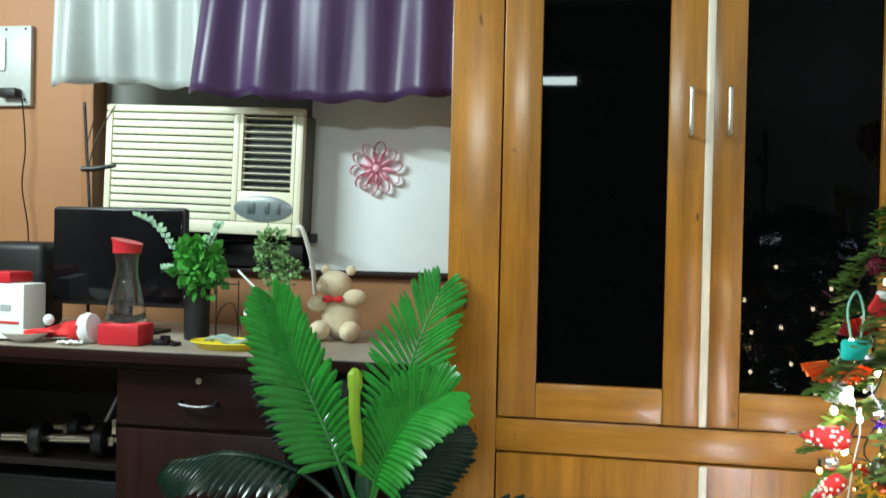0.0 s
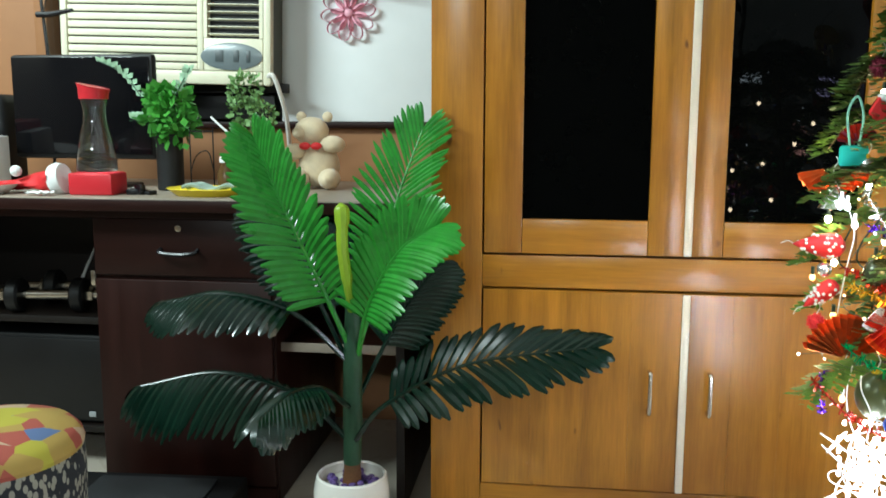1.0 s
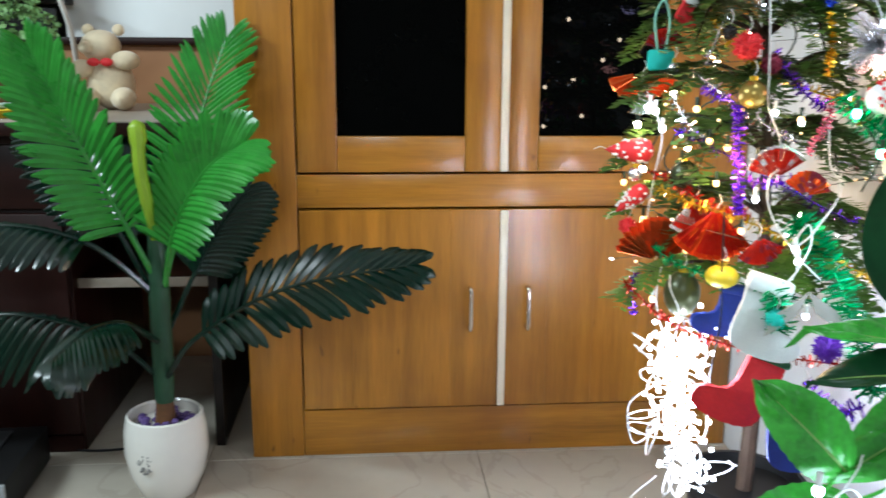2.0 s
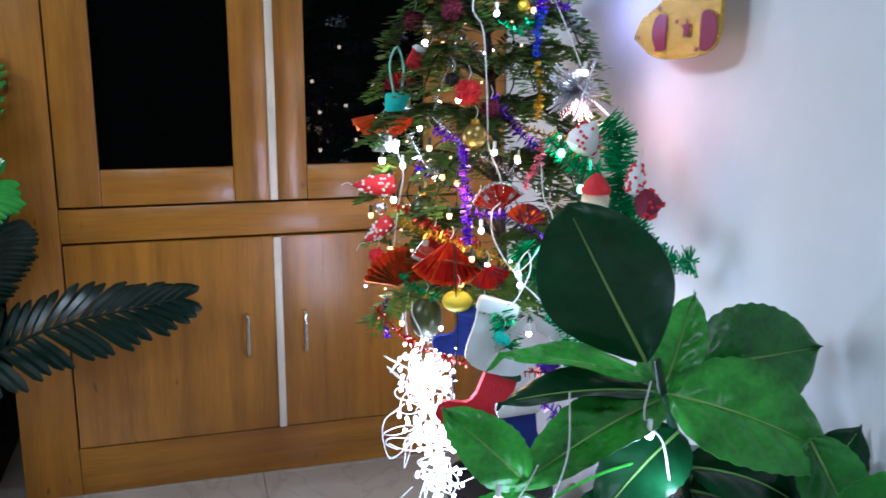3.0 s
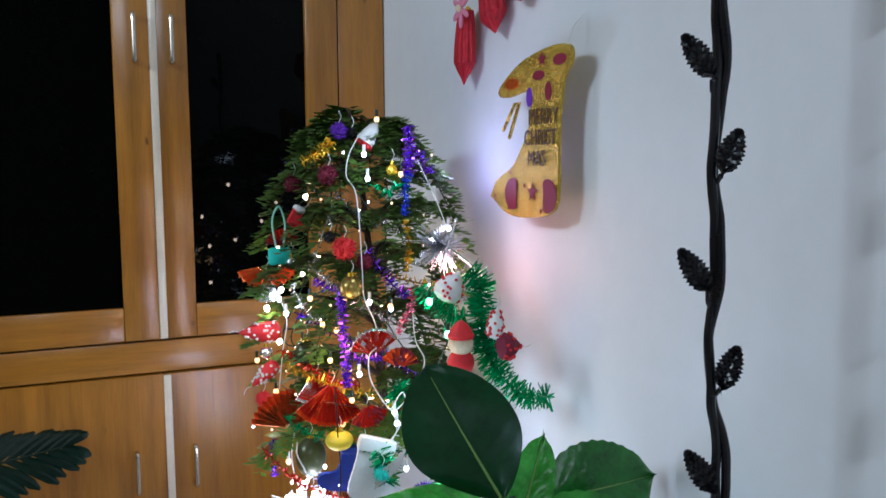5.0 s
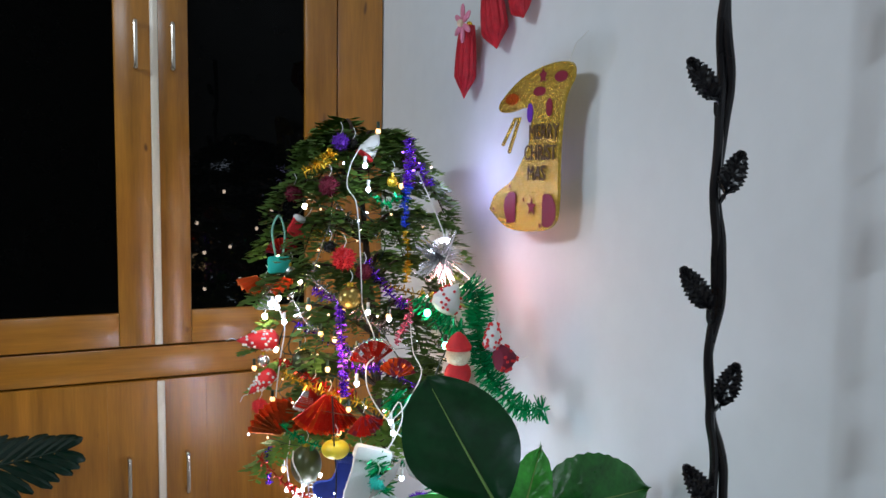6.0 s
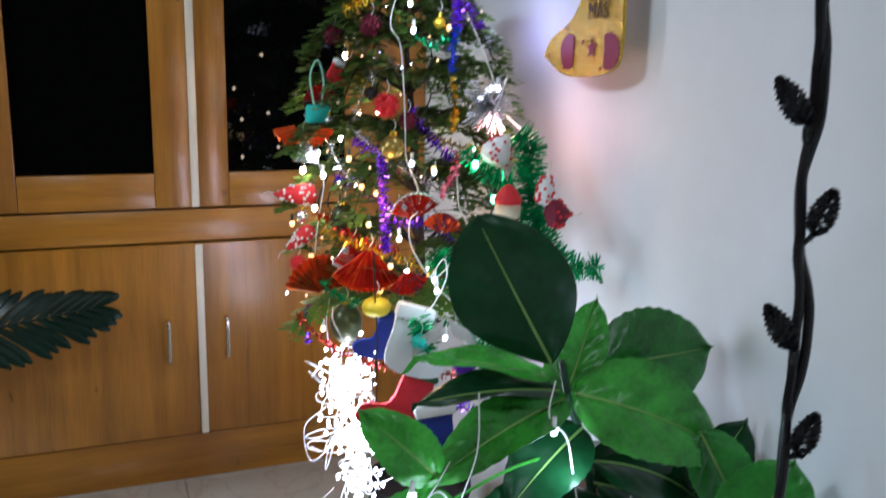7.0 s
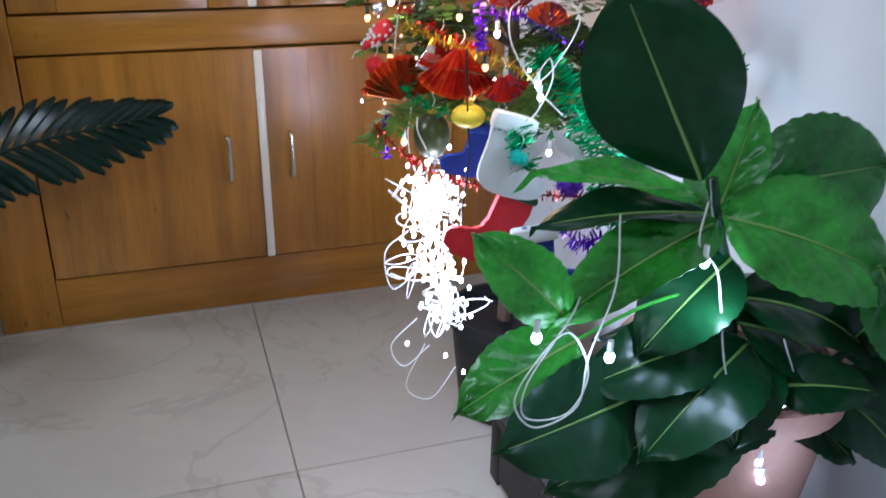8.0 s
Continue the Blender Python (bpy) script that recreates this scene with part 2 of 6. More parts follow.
def sheet(points_of, nu, nv, thick=0.0, bm=None):
    """A surface from points_of(u, v), u and v from 0 to 1; thickened where thick is given."""
    own = bmesh.new()
    g = [[own.verts.new(points_of(i / nu, j / nv)) for j in range(nv + 1)] for i in range(nu + 1)]
    for i in range(nu):
        for j in range(nv):
            own.faces.new((g[i][j], g[i + 1][j], g[i + 1][j + 1], g[i][j + 1]))
    if thick:
        bmesh.ops.recalc_face_normals(own, faces=own.faces)
        bmesh.ops.solidify(own, geom=own.faces[:], thickness=thick)
    return merge(bm, own)


# ---- the room ----
X0, X1, Y0, Y1, TOP = -2.45, 1.053, -2.70, 2.68, 2.75
fl = solid("floor", box(X0 - 0.1, X1 + 0.1, Y0 - 0.1, Y1 + 0.1, -0.12, -0.004), GROUT, "polished cream marble tile floor", "floor", kind="structure")
solid("ceiling", box(X0 - 0.1, X1 + 0.1, Y0 - 0.1, Y1 + 0.1, TOP, TOP + 0.1), CEIL, "plain white painted ceiling", "ceiling", kind="structure")
solid("wall_east", box(X1, X1 + 0.12, Y0, Y1, 0, TOP), WALLW, "cool white painted plaster wall", "wall", kind="structure")
# unseen west and south walls, kept dark to limit bounce and glass reflections
solid("wall_west", box(X0 - 0.12, X0, Y0, Y1, 0, TOP), WALLD, "unseen wall, dark beige to cut bounce light", "wall", kind="structure")
solid("wall_south", box(X0, X1, Y0 - 0.12, Y0, 0, TOP), WALLD, "unseen wall, dark beige to cut bounce light", "wall", kind="structure")
# the window wall, with the window's opening
WX0, WX1, WZ0, WZ1 = -1.315, -0.02, 0.920, 2.05
bm = box(X0, WX0, Y1, Y1 + 0.16, 0, TOP)
box(WX1, X1, Y1, Y1 + 0.16, 0, TOP, bm=bm)
box(WX0, WX1, Y1, Y1 + 0.16, 0, WZ0, bm=bm)
box(WX0, WX1, Y1, Y1 + 0.16, WZ1, TOP, bm=bm)
solid("wall_north", bm, WALLO, "orange painted wall round a boarded window", "wall", kind="structure")
win = thing("window_1", pose(0, 0, 0), "window with pale frame, closed by a white board", "window", kind="structure")
part("window_board", box(-0.575, WX1, 2.66, 2.672, WZ0, 1.9, 0.002), BOARD, win, "plain white board")
part("window_board", box(WX0, WX1, 2.74, 2.76, WZ0, WZ1), mat("dull_grey_board", (0.30, 0.31, 0.29), 0.6, var=0.1), win, "dull grey backing board")
part("window_frame", box(WX0 - 0.035, WX0 + 0.005, 2.66, 2.70, WZ0, WZ1, 0.003), WALLO, win, "pale painted frame")
part("window_sill", box(WX0, WX1, 2.655, 2.70, WZ0 - 0.02, WZ0, 0.003), DARKWOOD_H, win)


def tiles():
    size, gap = 0.6, 0.0018
    me = mesh_of("floor_tile", box(gap / 2, size - gap / 2, gap / 2, size - gap / 2, -0.012, 0.0, 0.0012, seg=1), MARBLE, False)
    x = 0.472 - 6 * size
    while x < X1:
        y = 1.39 - 8 * size
        while y < Y1:
            o = new("floor_tile", me)
            o.location = (x, y, 0)
            o.parent = fl
            y += size
        x += size


def tube_fixture(m, label, hung=False):
    t = thing("tube_light", m, label, "tube light")
    part("housing", box(-0.62, 0.62, -0.05, 0.05, 0.03, 0.10, 0.006), CEIL, t)
    for x in (-0.605, 0.605):
        part("lamp_holder", box(x - 0.012, x + 0.012, -0.02, 0.02, -0.02, 0.0297, 0.003), CEIL, t)
        if hung:
            a = m @ Vector((x * 0.7, 0, 0.09))
            part("hanging_rod", moved(rod([a, (a.x, a.y, TOP)], 0.005, 8), m.inverted()), CHROME, t, "thin steel hanging rod")


tube_fixture(look((-0.45, -2.60, 2.22), (-0.2, 1.6, 0.9)), "white tube light fixed high on the wall")
# housing and rods for the added fill tube, out of view
tube_fixture(look((-1.88, 0.90, 2.15), (-0.55, 2.65, 1.0)), "added unseen fill tube hung below the ceiling on thin rods", True)


# ---- the glazed cabinet ----
def cabinet():
    w, d, h = 1.080, 0.50, 2.12
    c = thing("display_cabinet", pose(-0.030, 2.0, 0), "honey varnished wooden cabinet with dark glass doors", "cabinet")
    f = 0.022
    bm = box(0.004, 0.024, f, d, 0.0, h)
    box(w - 0.024, w - 0.004, f, d, 0.0, h, bm=bm)
    box(0.024, w - 0.024, d - 0.012, d, 0.0, h, bm=bm)
    box(0.024, w - 0.024, f, d - 0.012, h - 0.02, h, bm=bm)
    box(0.024, w - 0.024, f, d - 0.012, 0.59, 0.61, bm=bm)
    box(0.024, w - 0.024, f, d - 0.012, 0.04, 0.06, bm=bm)
    part("body", bm, WOOD_V, c)
    part("lining", box(0.03, w - 0.03, d - 0.02, d - 0.014, 0.62, h - 0.03), CABIN, c, "inside painted unlit dark")
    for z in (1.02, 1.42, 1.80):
        part("shelf", box(0.03, w - 0.03, 0.09, d - 0.02, z, z + 0.018, 0.001), CABIN, c, "inner shelf painted unlit dark")
    part("stile", box(0, 0.113, 0, f, 0.0, h, 0.002), WOOD_V, c)
    part("stile", box(w - 0.113, w, 0, f, 0.0, h, 0.002), WOOD_V, c)
    part("bottom_rail", box(0.1135, w - 0.1135, 0.001, f, 0.0, 0.108, 0.002), WOOD_H, c)
    part("middle_rail", box(0.1135, w - 0.1135, 0.001, f, 0.564, 0.635, 0.002), WOOD_H, c)
    part("top_rail", box(0.1135, w - 0.1135, 0.001, f, 1.96, h, 0.002), WOOD_H, c)
    mid = 0.546
    for x0, x1, hx in ((0.117, mid - 0.0012, 0.509), (mid + 0.0012, w - 0.117, 0.586)):
        g0, g1 = (0.199, 0.466) if x0 < 0.3 else (0.621, 0.886)
        y0 = -0.006
        dr = part("glass_door", box(x0, g0, y0, f - 0.002, 0.640, 1.956, 0.003), WOOD_V, c, "upper door stile with dark pane")
        part("door_stile", box(g1, x1, y0, f - 0.002, 0.640, 1.956, 0.003), WOOD_V, dr)
        part("door_rail", box(g0 + 0.0003, g1 - 0.0003, y0 + 0.001, f - 0.002, 0.640, 0.715, 0.002), WOOD_H, dr)
        part("door_rail", box(g0 + 0.0003, g1 - 0.0003, y0 + 0.001, f - 0.002, 1.87, 1.956, 0.002), WOOD_H, dr)
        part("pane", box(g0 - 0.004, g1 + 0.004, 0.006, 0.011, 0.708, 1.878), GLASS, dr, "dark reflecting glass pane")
        handle(dr, hx, 1.247, 1.352, y0)
    for x0, x1, hx in ((0.117, mid - 0.0012, 0.480), (mid + 0.0012, w - 0.117, 0.606)):
        y0 = -0.004
        n = 4
        dr = part("lower_door", box(x0, x1, y0 + 0.004, f - 0.002, 0.1125, 0.5595, 0.002), WOOD_V, c, "plain lower door")
        k = (x1 - x0) / n
        for i in range(n):
            part("door_board", box(x0 + i * k + 0.0001, x0 + (i + 1) * k - 0.0001, y0, y0 + 0.0038, 0.113, 0.559, 0.0002, seg=1), WOOD_V, dr)
        handle(dr, hx, 0.294, 0.392, y0)
    # cover strips where the doors meet
    for z0, z1, x in ((0.641, 1.955, mid - 0.006), (0.1135, 0.5585, mid - 0.003)):
        part("cover_strip", box(x, x + 0.017, -0.013, -0.0062, z0, z1, 0.003), STRIP, c, "cover strip with painted pale glare")
    return c


def handle(parent, x, z0, z1, y):
    bm = rod(spline([(x, y, z0 + 0.006), (x, y - 0.018, z0 + 0.003), (x, y - 0.025, z0 + 0.010), (x, y - 0.026, (z0 + z1) / 2), (x, y - 0.025, z1 - 0.010), (x, y - 0.018, z1 - 0.003), (x, y, z1 - 0.006)], 5), 0.0048, 10)
    part("handle", bm, CHROME, parent, "steel bow handle")


cabinet()


# ---- the desk ----
def desk():
    t = thing("desk", pose(-1.20, 2.0, 0), "dark red-brown wooden desk with pale worn top", "desk")
    x0, x1 = -0.50, 1.10
    part("desktop", box(x0, x1, 0.0, 0.62, 0.722, 0.746, 0.003), LAMINATE, t, "pale worn laminate top")
    part("edge_strip", box(x0, x1, -0.006, -0.0003, 0.716, 0.743, 0.002), DARKWOOD_H, t, "dark edge strip")
    part("apron", box(x0 + 0.01, x1 - 0.01, 0.045, 0.06, 0.695, 0.7215), DARKWOOD_H, t)
    p = part("pedestal", box(0.345, 0.79, 0.065, 0.60, 0.0, 0.7215, 0.002), DARKWOOD, t, "dark drawer unit")
    part("drawer_front", box(0.35, 0.785, 0.048, 0.0645, 0.557, 0.694, 0.004), DARKWOOD_H, p)
    part("cupboard_door", box(0.35, 0.785, 0.048, 0.0645, 0.045, 0.548, 0.004), DARKWOOD, p)
    part("plinth", box(0.35, 0.785, 0.055, 0.0645, 0.0, 0.038), DARKWOOD_H, p)
    part("lock", moved(lathe([(0.0, 0.0), (0.008, 0.0), (0.008, 0.004), (0.0, 0.005)], 12), pose(0.565, 0.048, 0.672, 90)), CHROME, p)
    bm = rod(spline([(0.52, 0.048, 0.622), (0.522, 0.032, 0.616), (0.565, 0.028, 0.612), (0.608, 0.032, 0.616), (0.61, 0.048, 0.622)], 5), 0.005, 8)
    part("drawer_pull", bm, BLACKMETAL, p, "dark curved pull")
    part("hinge_cap", box(0.338, 0.349, 0.05, 0.062, 0.53, 0.565, 0.001), CHROME, p)
    part("back_panel", box(x0, 0.344, 0.585, 0.60, 0.05, 0.7215), BLACKWOOD, t)
    part("foot_shelf", box(x0, 0.344, 0.20, 0.58, 0.395, 0.413, 0.001), BLACKWOOD, t, "dark shelf")
    part("foot_shelf", box(x0, 0.344, 0.20, 0.58, 0.10, 0.118, 0.001), BLACKWOOD, t, "dark shelf")
    part("end_panel", box(x1 - 0.022, x1 - 0.002, 0.065, 0.60, 0.0, 0.7215), BLACKWOOD, t)
    part("end_panel", box(x0, x0 + 0.02, 0.065, 0.584, 0.0, 0.7215), BLACKWOOD, t)
    part("low_shelf", box(0.7905, x1 - 0.0225, 0.10, 0.56, 0.375, 0.392, 0.001), DARKWOOD_H, t)
    part("shelf_edge", box(0.7905, x1 - 0.0225, 0.094, 0.0995, 0.372, 0.394, 0.001), LAMINATE, t, "pale shelf edge")


desk()


# ---- the window air conditioner ----
def aircon():
    # front face at local y 0, width along x
    a = thing("window_air_conditioner", pose(-1.188, 2.52, 1.036, 0, 1.6, 0) @ Matrix.Diagonal((0.962, 1, 0.957, 1)), "aged ivory window air conditioner with louvred front", "air conditioner")
    w, h = 0.652, 0.392
    sx = 0.427
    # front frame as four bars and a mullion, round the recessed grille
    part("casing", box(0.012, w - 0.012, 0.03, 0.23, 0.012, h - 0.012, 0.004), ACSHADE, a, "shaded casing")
    fr = part("front_panel", box(0, w, 0, 0.03, h - 0.022, h, 0.006), ACBODY, a)
    part("frame_bar", box(0, 0.022, 0, 0.03, 0.0, h - 0.0225, 0.006), ACBODY, fr)
    part("frame_bar", box(w - 0.024, w, 0, 0.03, 0.0, h - 0.0225, 0.006), ACBODY, fr)
    part("frame_bar", box(0.0225, w - 0.0245, 0.001, 0.03, 0.0, 0.040, 0.006), ACBODY, fr)
    part("mullion", box(sx, sx + 0.020, 0.0, 0.03, 0.0405, h - 0.0225, 0.005), ACBODY, fr)
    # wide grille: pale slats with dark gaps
    # dark sheet in place of the shade between slats
    part("grille_back", box(0.0225, sx - 0.0005, 0.018, 0.03, 0.0405, h - 0.0225), ACSHADE, fr, "grille gap, shade painted dark")
    n = 14
    k = (h - 0.0225 - 0.0405) / n
    for i in range(n):
        z = 0.0405 + i * k
        bm = box(0.0228, sx - 0.001, 0.004, 0.017, z + 0.0016, z + k - 0.0032, 0.0022)
        part("slat", bm, ACBODY, fr)
    # air outlet with angled vanes
    gx0, gx1 = sx + 0.0205, w - 0.0245
    z0 = 0.135
    part("outlet_back", box(gx0, gx1, 0.026, 0.03, z0, h - 0.0225), ACDARK, fr, "black outlet")
    n = 11
    k = (h - 0.0225 - z0) / n
    for i in range(n):
        bm = box(gx0 + 0.012, gx1 - 0.012, -0.007, 0.007, -0.0014, 0.0014, 0.0006, seg=1)
        moved(bm, pose(0, 0.012, z0 + (i + 0.5) * k, -14))
        part("vane", bm, ACBODY, fr)
    part("outlet_rim", box(gx0, gx0 + 0.011, 0.002, 0.0255, z0, h - 0.0225), ACBODY, fr)
    part("outlet_rim", box(gx1 - 0.011, gx1, 0.002, 0.0255, z0, h - 0.0225), ACBODY, fr)
    # control panel with an oval recess
    cp = part("control_panel", box(gx0, gx1, 0.002, 0.03, 0.0405, z0 - 0.0005, 0.003), ACBODY, fr)
    oval = moved(lathe([(0.0, 0.0), (0.090, 0.0), (0.094, 0.0022), (0.0885, 0.0036), (0.0, 0.0030)], 36, squash=0.42), pose((gx0 + gx1) / 2 - 0.004, 0.0018, 0.082, 90))
    part("oval_recess", oval, mat("grey_blue_control_cover", (0.16, 0.19, 0.20), 0.25, var=0.15), cp, "grey-blue oval control cover")
    for x, w in ((0.497, 0.012), (0.548, 0.008), (0.585, 0.006)):
        part("control_cover", box(x - w, x + w, -0.0035, -0.0012, 0.066, 0.100, 0.001), mat("dull_grey_cover", (0.07, 0.085, 0.09), 0.4, var=0.2), cp)
    # support bracket and pipe
    b = solid("bracket_ledge", box(-1.20, -0.55, 2.60, 2.73, 1.002, 1.030, 0.003), ACDARK, "black ledge below the air conditioner", "ledge")
    solid("drain_hose", rod(spline([(-0.575, 2.53, 1.042), (-0.552, 2.515, 1.047), (-0.538, 2.53, 1.00), (-0.530, 2.56, 0.93), (-0.535, 2.6, 0.85)], 6), 0.007, 8), WHITEGLAZE, "white drain hose at the air conditioner's corner", "hose")
    solid("dark_bracket_box", box(-1.17, -0.59, 2.64, 2.735, 0.926, 1.000, 0.003), ACDARK, "black bracket under the air conditioner", "bracket")


aircon()


def curtain(name, x0, x1, zb, material, folds, depth, label, phase=0.0, y=2.50, skew=0.0):
    def p(u, v):
        x = x0 + (x1 - x0) * u + skew * v * (1 - u)
        a = math.sin(u * folds * 2 * math.pi + phase + 0.8 * math.sin(3.1 * u + phase)) * 0.6 + 0.4 * math.sin(u * folds * 4.7 + 1.3 + phase)
        amp = depth * (0.45 + 0.55 * v)
        yy = y + a * amp + 0.012 * math.sin(7 * u + 4 * v)
        z = 2.12 + (zb - 2.12) * v + 0.012 * math.sin(u * 5 + phase) * v + 0.006 * math.sin(u * folds * 2 * math.pi) * v
        return (x, yy, z)
    ob = solid(name, sheet(p, 110, 26), material, label, "curtain")
    md = ob.modifiers.new("thick", "SOLIDIFY")
    md.thickness = 0.002
    return ob


curtain("curtain", -1.335, -0.66, 1.450, WHITECLOTH, 5.0, 0.034, "white satin curtain gathered above the air conditioner", 0.4, y=2.46)
curtain("curtain", -0.775, -0.03, 1.405, PURPLE, 5.5, 0.026, "dark purple satin curtain hanging in soft folds", 2.0, y=2.395, skew=-0.07)
solid("curtain_rod", rod([(-1.5, 2.47, 2.13), (0.0, 2.47, 2.13)], 0.011, 10), CHROME, "steel curtain rod over the window", "curtain rod")


# ---- the potted artificial palm ----
def frond_mesh(line, pairs, length, fold, droop, width=0.020, up=(0, 0, 1), start=0.22):
    """A pinnate leaf: a tapering rib along line, with paired leaflets; fold: degrees that leaflets lift off the leaf's plane."""
    pts = spline(line, 8)
    bm = rod(pts, [0.0055 * (1 - 0.75 * i / (len(pts) - 1)) + 0.0008 for i in range(len(pts))], 6)
    own = bm
    n = len(pts) - 1
    upv = Vector(up)
    for k in range(pairs):
        s = start + (1 - start) * k / (pairs - 1)
        i = min(int(s * n), n - 1)
        f = s * n - i
        p = pts[i].lerp(pts[i + 1], f)
        d = (pts[i + 1] - pts[i]).normalized()
        side = d.cross(upv).normalized()
        nor = side.cross(d).normalized()
        q = (s - start) / (1 - start)
        ll = length * (0.62 + 0.55 * math.sin(math.pi * min(1, 0.12 + 0.80 * q))) * random.uniform(0.93, 1.05)
        if q > 0.85:
            ll *= 1 - 1.6 * (q - 0.85)
        ang = radians(60 - 34 * q + random.uniform(-3, 3))
        for sg in (-1, 1):
            a = (d * math.cos(ang) + side * sg * math.sin(ang)).normalized()
            a = (a + nor * math.tan(radians(fold)) * (1 - 0.4 * q)).normalized()
            wv = (d - a * d.dot(a)).normalized()
            nn = a.cross(wv)
            m = 6
            prev = None
            for j in range(m + 1):
                u = j / m
                c = p + a * ll * u + Vector((0, 0, -1)) * droop * ll * u * u
                ww = width * (0.40 + 1.5 * u * (1.30 - u)) * (1 if u < 0.99 else 0.30) * 0.5
                l, r = own.verts.new(c + wv * ww), own.verts.new(c - wv * ww)
                mid = own.verts.new(c + nn * sg * ww * 0.45)
                if prev:
                    own.faces.new((prev[0], prev[1], mid, l))
                    own.faces.new((prev[1], prev[2], r, mid))
                prev = (l, mid, r)
    return own


def palm():
    px, py = -0.182, 1.862
    t = thing("potted_palm", pose(px, py, 0), "artificial palm with broad green fronds in a white pot", "potted plant")
    pot = part("pot", lathe([(0.0, 0.004), (0.050, 0.0), (0.056, 0.004), (0.074, 0.05), (0.083, 0.10), (0.081, 0.145), (0.075, 0.172), (0.071, 0.175), (0.068, 0.171), (0.069, 0.15), (0.0, 0.148)], 40), WHITEGLAZE, t, "white glazed barrel pot")
    bm = bmesh.new()
    for i in range(46):
        a, r = random.uniform(0, 6.28), 0.063 * math.sqrt(random.random())
        ball(random.uniform(0.006, 0.010), (r * math.cos(a), r * math.sin(a), 0.152 + random.uniform(0, 0.006)), 7, 5, (1, 1, 0.7), bm)
    part("pebbles", bm, PEBBLE, pot, "purple pebbles")
    # printed grey wreath on the pot
    bm = bmesh.new()
    for i in range(34):
        a = random.uniform(0, 6.28)
        r = random.uniform(0.007, 0.019)
        ang = radians(-108) + r * math.cos(a) / 0.082
        ball(0.0022, (0.0815 * math.cos(ang), 0.0815 * math.sin(ang), 0.095 + r * math.sin(a)), 6, 4, (1, 1, 1), bm)
    part("print", bm, mat("grey_print", (0.22, 0.21, 0.20), 0.5), pot, "small grey printed wreath")
    part("stem_foot", rod([(0, 0, 0.146), (0.002, 0, 0.175), (0.002, 0, 0.20)], [0.021, 0.019, 0.017], 12), BROWN, t, "brown stem foot")
    part("stem", rod([(0.002, 0, 0.198), (0.004, 0, 0.30), (0.006, -0.002, 0.42), (0.008, -0.004, 0.56)], [0.019, 0.021, 0.020, 0.015], 14), STEM, t, "dark green stem")
    part("shoot", rod(spline([(0.012, -0.03, 0.54), (0.014, -0.07, 0.60), (0.012, -0.10, 0.68), (0.012, -0.10, 0.74), (0.008, -0.095, 0.765)], 5), [0.009] * 6 + [0.0115] * 8 + [0.015] * 4 + [0.014, 0.010, 0.004], 8), SPEAR, t, "yellow-green furled shoot")
    L = lambda *pts: [Vector(p) for p in pts]
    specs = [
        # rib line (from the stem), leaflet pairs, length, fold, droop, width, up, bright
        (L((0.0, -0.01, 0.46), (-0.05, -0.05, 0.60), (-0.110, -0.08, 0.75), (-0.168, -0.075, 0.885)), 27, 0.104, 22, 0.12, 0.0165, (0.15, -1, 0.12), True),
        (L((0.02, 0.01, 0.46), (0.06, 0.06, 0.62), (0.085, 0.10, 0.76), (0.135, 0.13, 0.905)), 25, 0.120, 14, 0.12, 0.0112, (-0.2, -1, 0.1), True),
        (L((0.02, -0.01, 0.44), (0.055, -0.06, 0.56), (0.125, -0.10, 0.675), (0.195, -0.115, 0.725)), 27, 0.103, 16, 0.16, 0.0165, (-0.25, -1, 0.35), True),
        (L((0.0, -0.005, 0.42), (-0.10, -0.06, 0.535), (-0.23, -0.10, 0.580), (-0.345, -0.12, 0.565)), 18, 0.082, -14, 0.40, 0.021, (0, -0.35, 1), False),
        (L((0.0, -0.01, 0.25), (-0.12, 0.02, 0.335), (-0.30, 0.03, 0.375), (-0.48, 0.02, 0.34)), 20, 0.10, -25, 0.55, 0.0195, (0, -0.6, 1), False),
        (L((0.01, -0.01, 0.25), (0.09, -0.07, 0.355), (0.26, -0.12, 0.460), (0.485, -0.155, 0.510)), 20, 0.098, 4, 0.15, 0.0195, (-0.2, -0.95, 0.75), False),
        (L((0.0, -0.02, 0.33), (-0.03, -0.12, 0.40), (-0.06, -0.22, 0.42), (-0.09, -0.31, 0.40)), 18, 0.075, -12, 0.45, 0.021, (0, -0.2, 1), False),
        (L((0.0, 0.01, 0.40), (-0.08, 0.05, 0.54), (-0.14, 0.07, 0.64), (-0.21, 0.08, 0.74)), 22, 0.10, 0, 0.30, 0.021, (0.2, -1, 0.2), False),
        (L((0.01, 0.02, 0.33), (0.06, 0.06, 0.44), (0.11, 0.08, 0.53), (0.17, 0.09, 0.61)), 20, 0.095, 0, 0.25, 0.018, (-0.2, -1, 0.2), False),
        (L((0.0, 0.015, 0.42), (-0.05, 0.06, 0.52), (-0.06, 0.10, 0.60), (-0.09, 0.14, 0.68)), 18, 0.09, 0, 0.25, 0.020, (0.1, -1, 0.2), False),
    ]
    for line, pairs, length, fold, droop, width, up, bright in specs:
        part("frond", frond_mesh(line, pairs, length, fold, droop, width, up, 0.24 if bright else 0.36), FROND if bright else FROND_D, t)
    return t


palm()


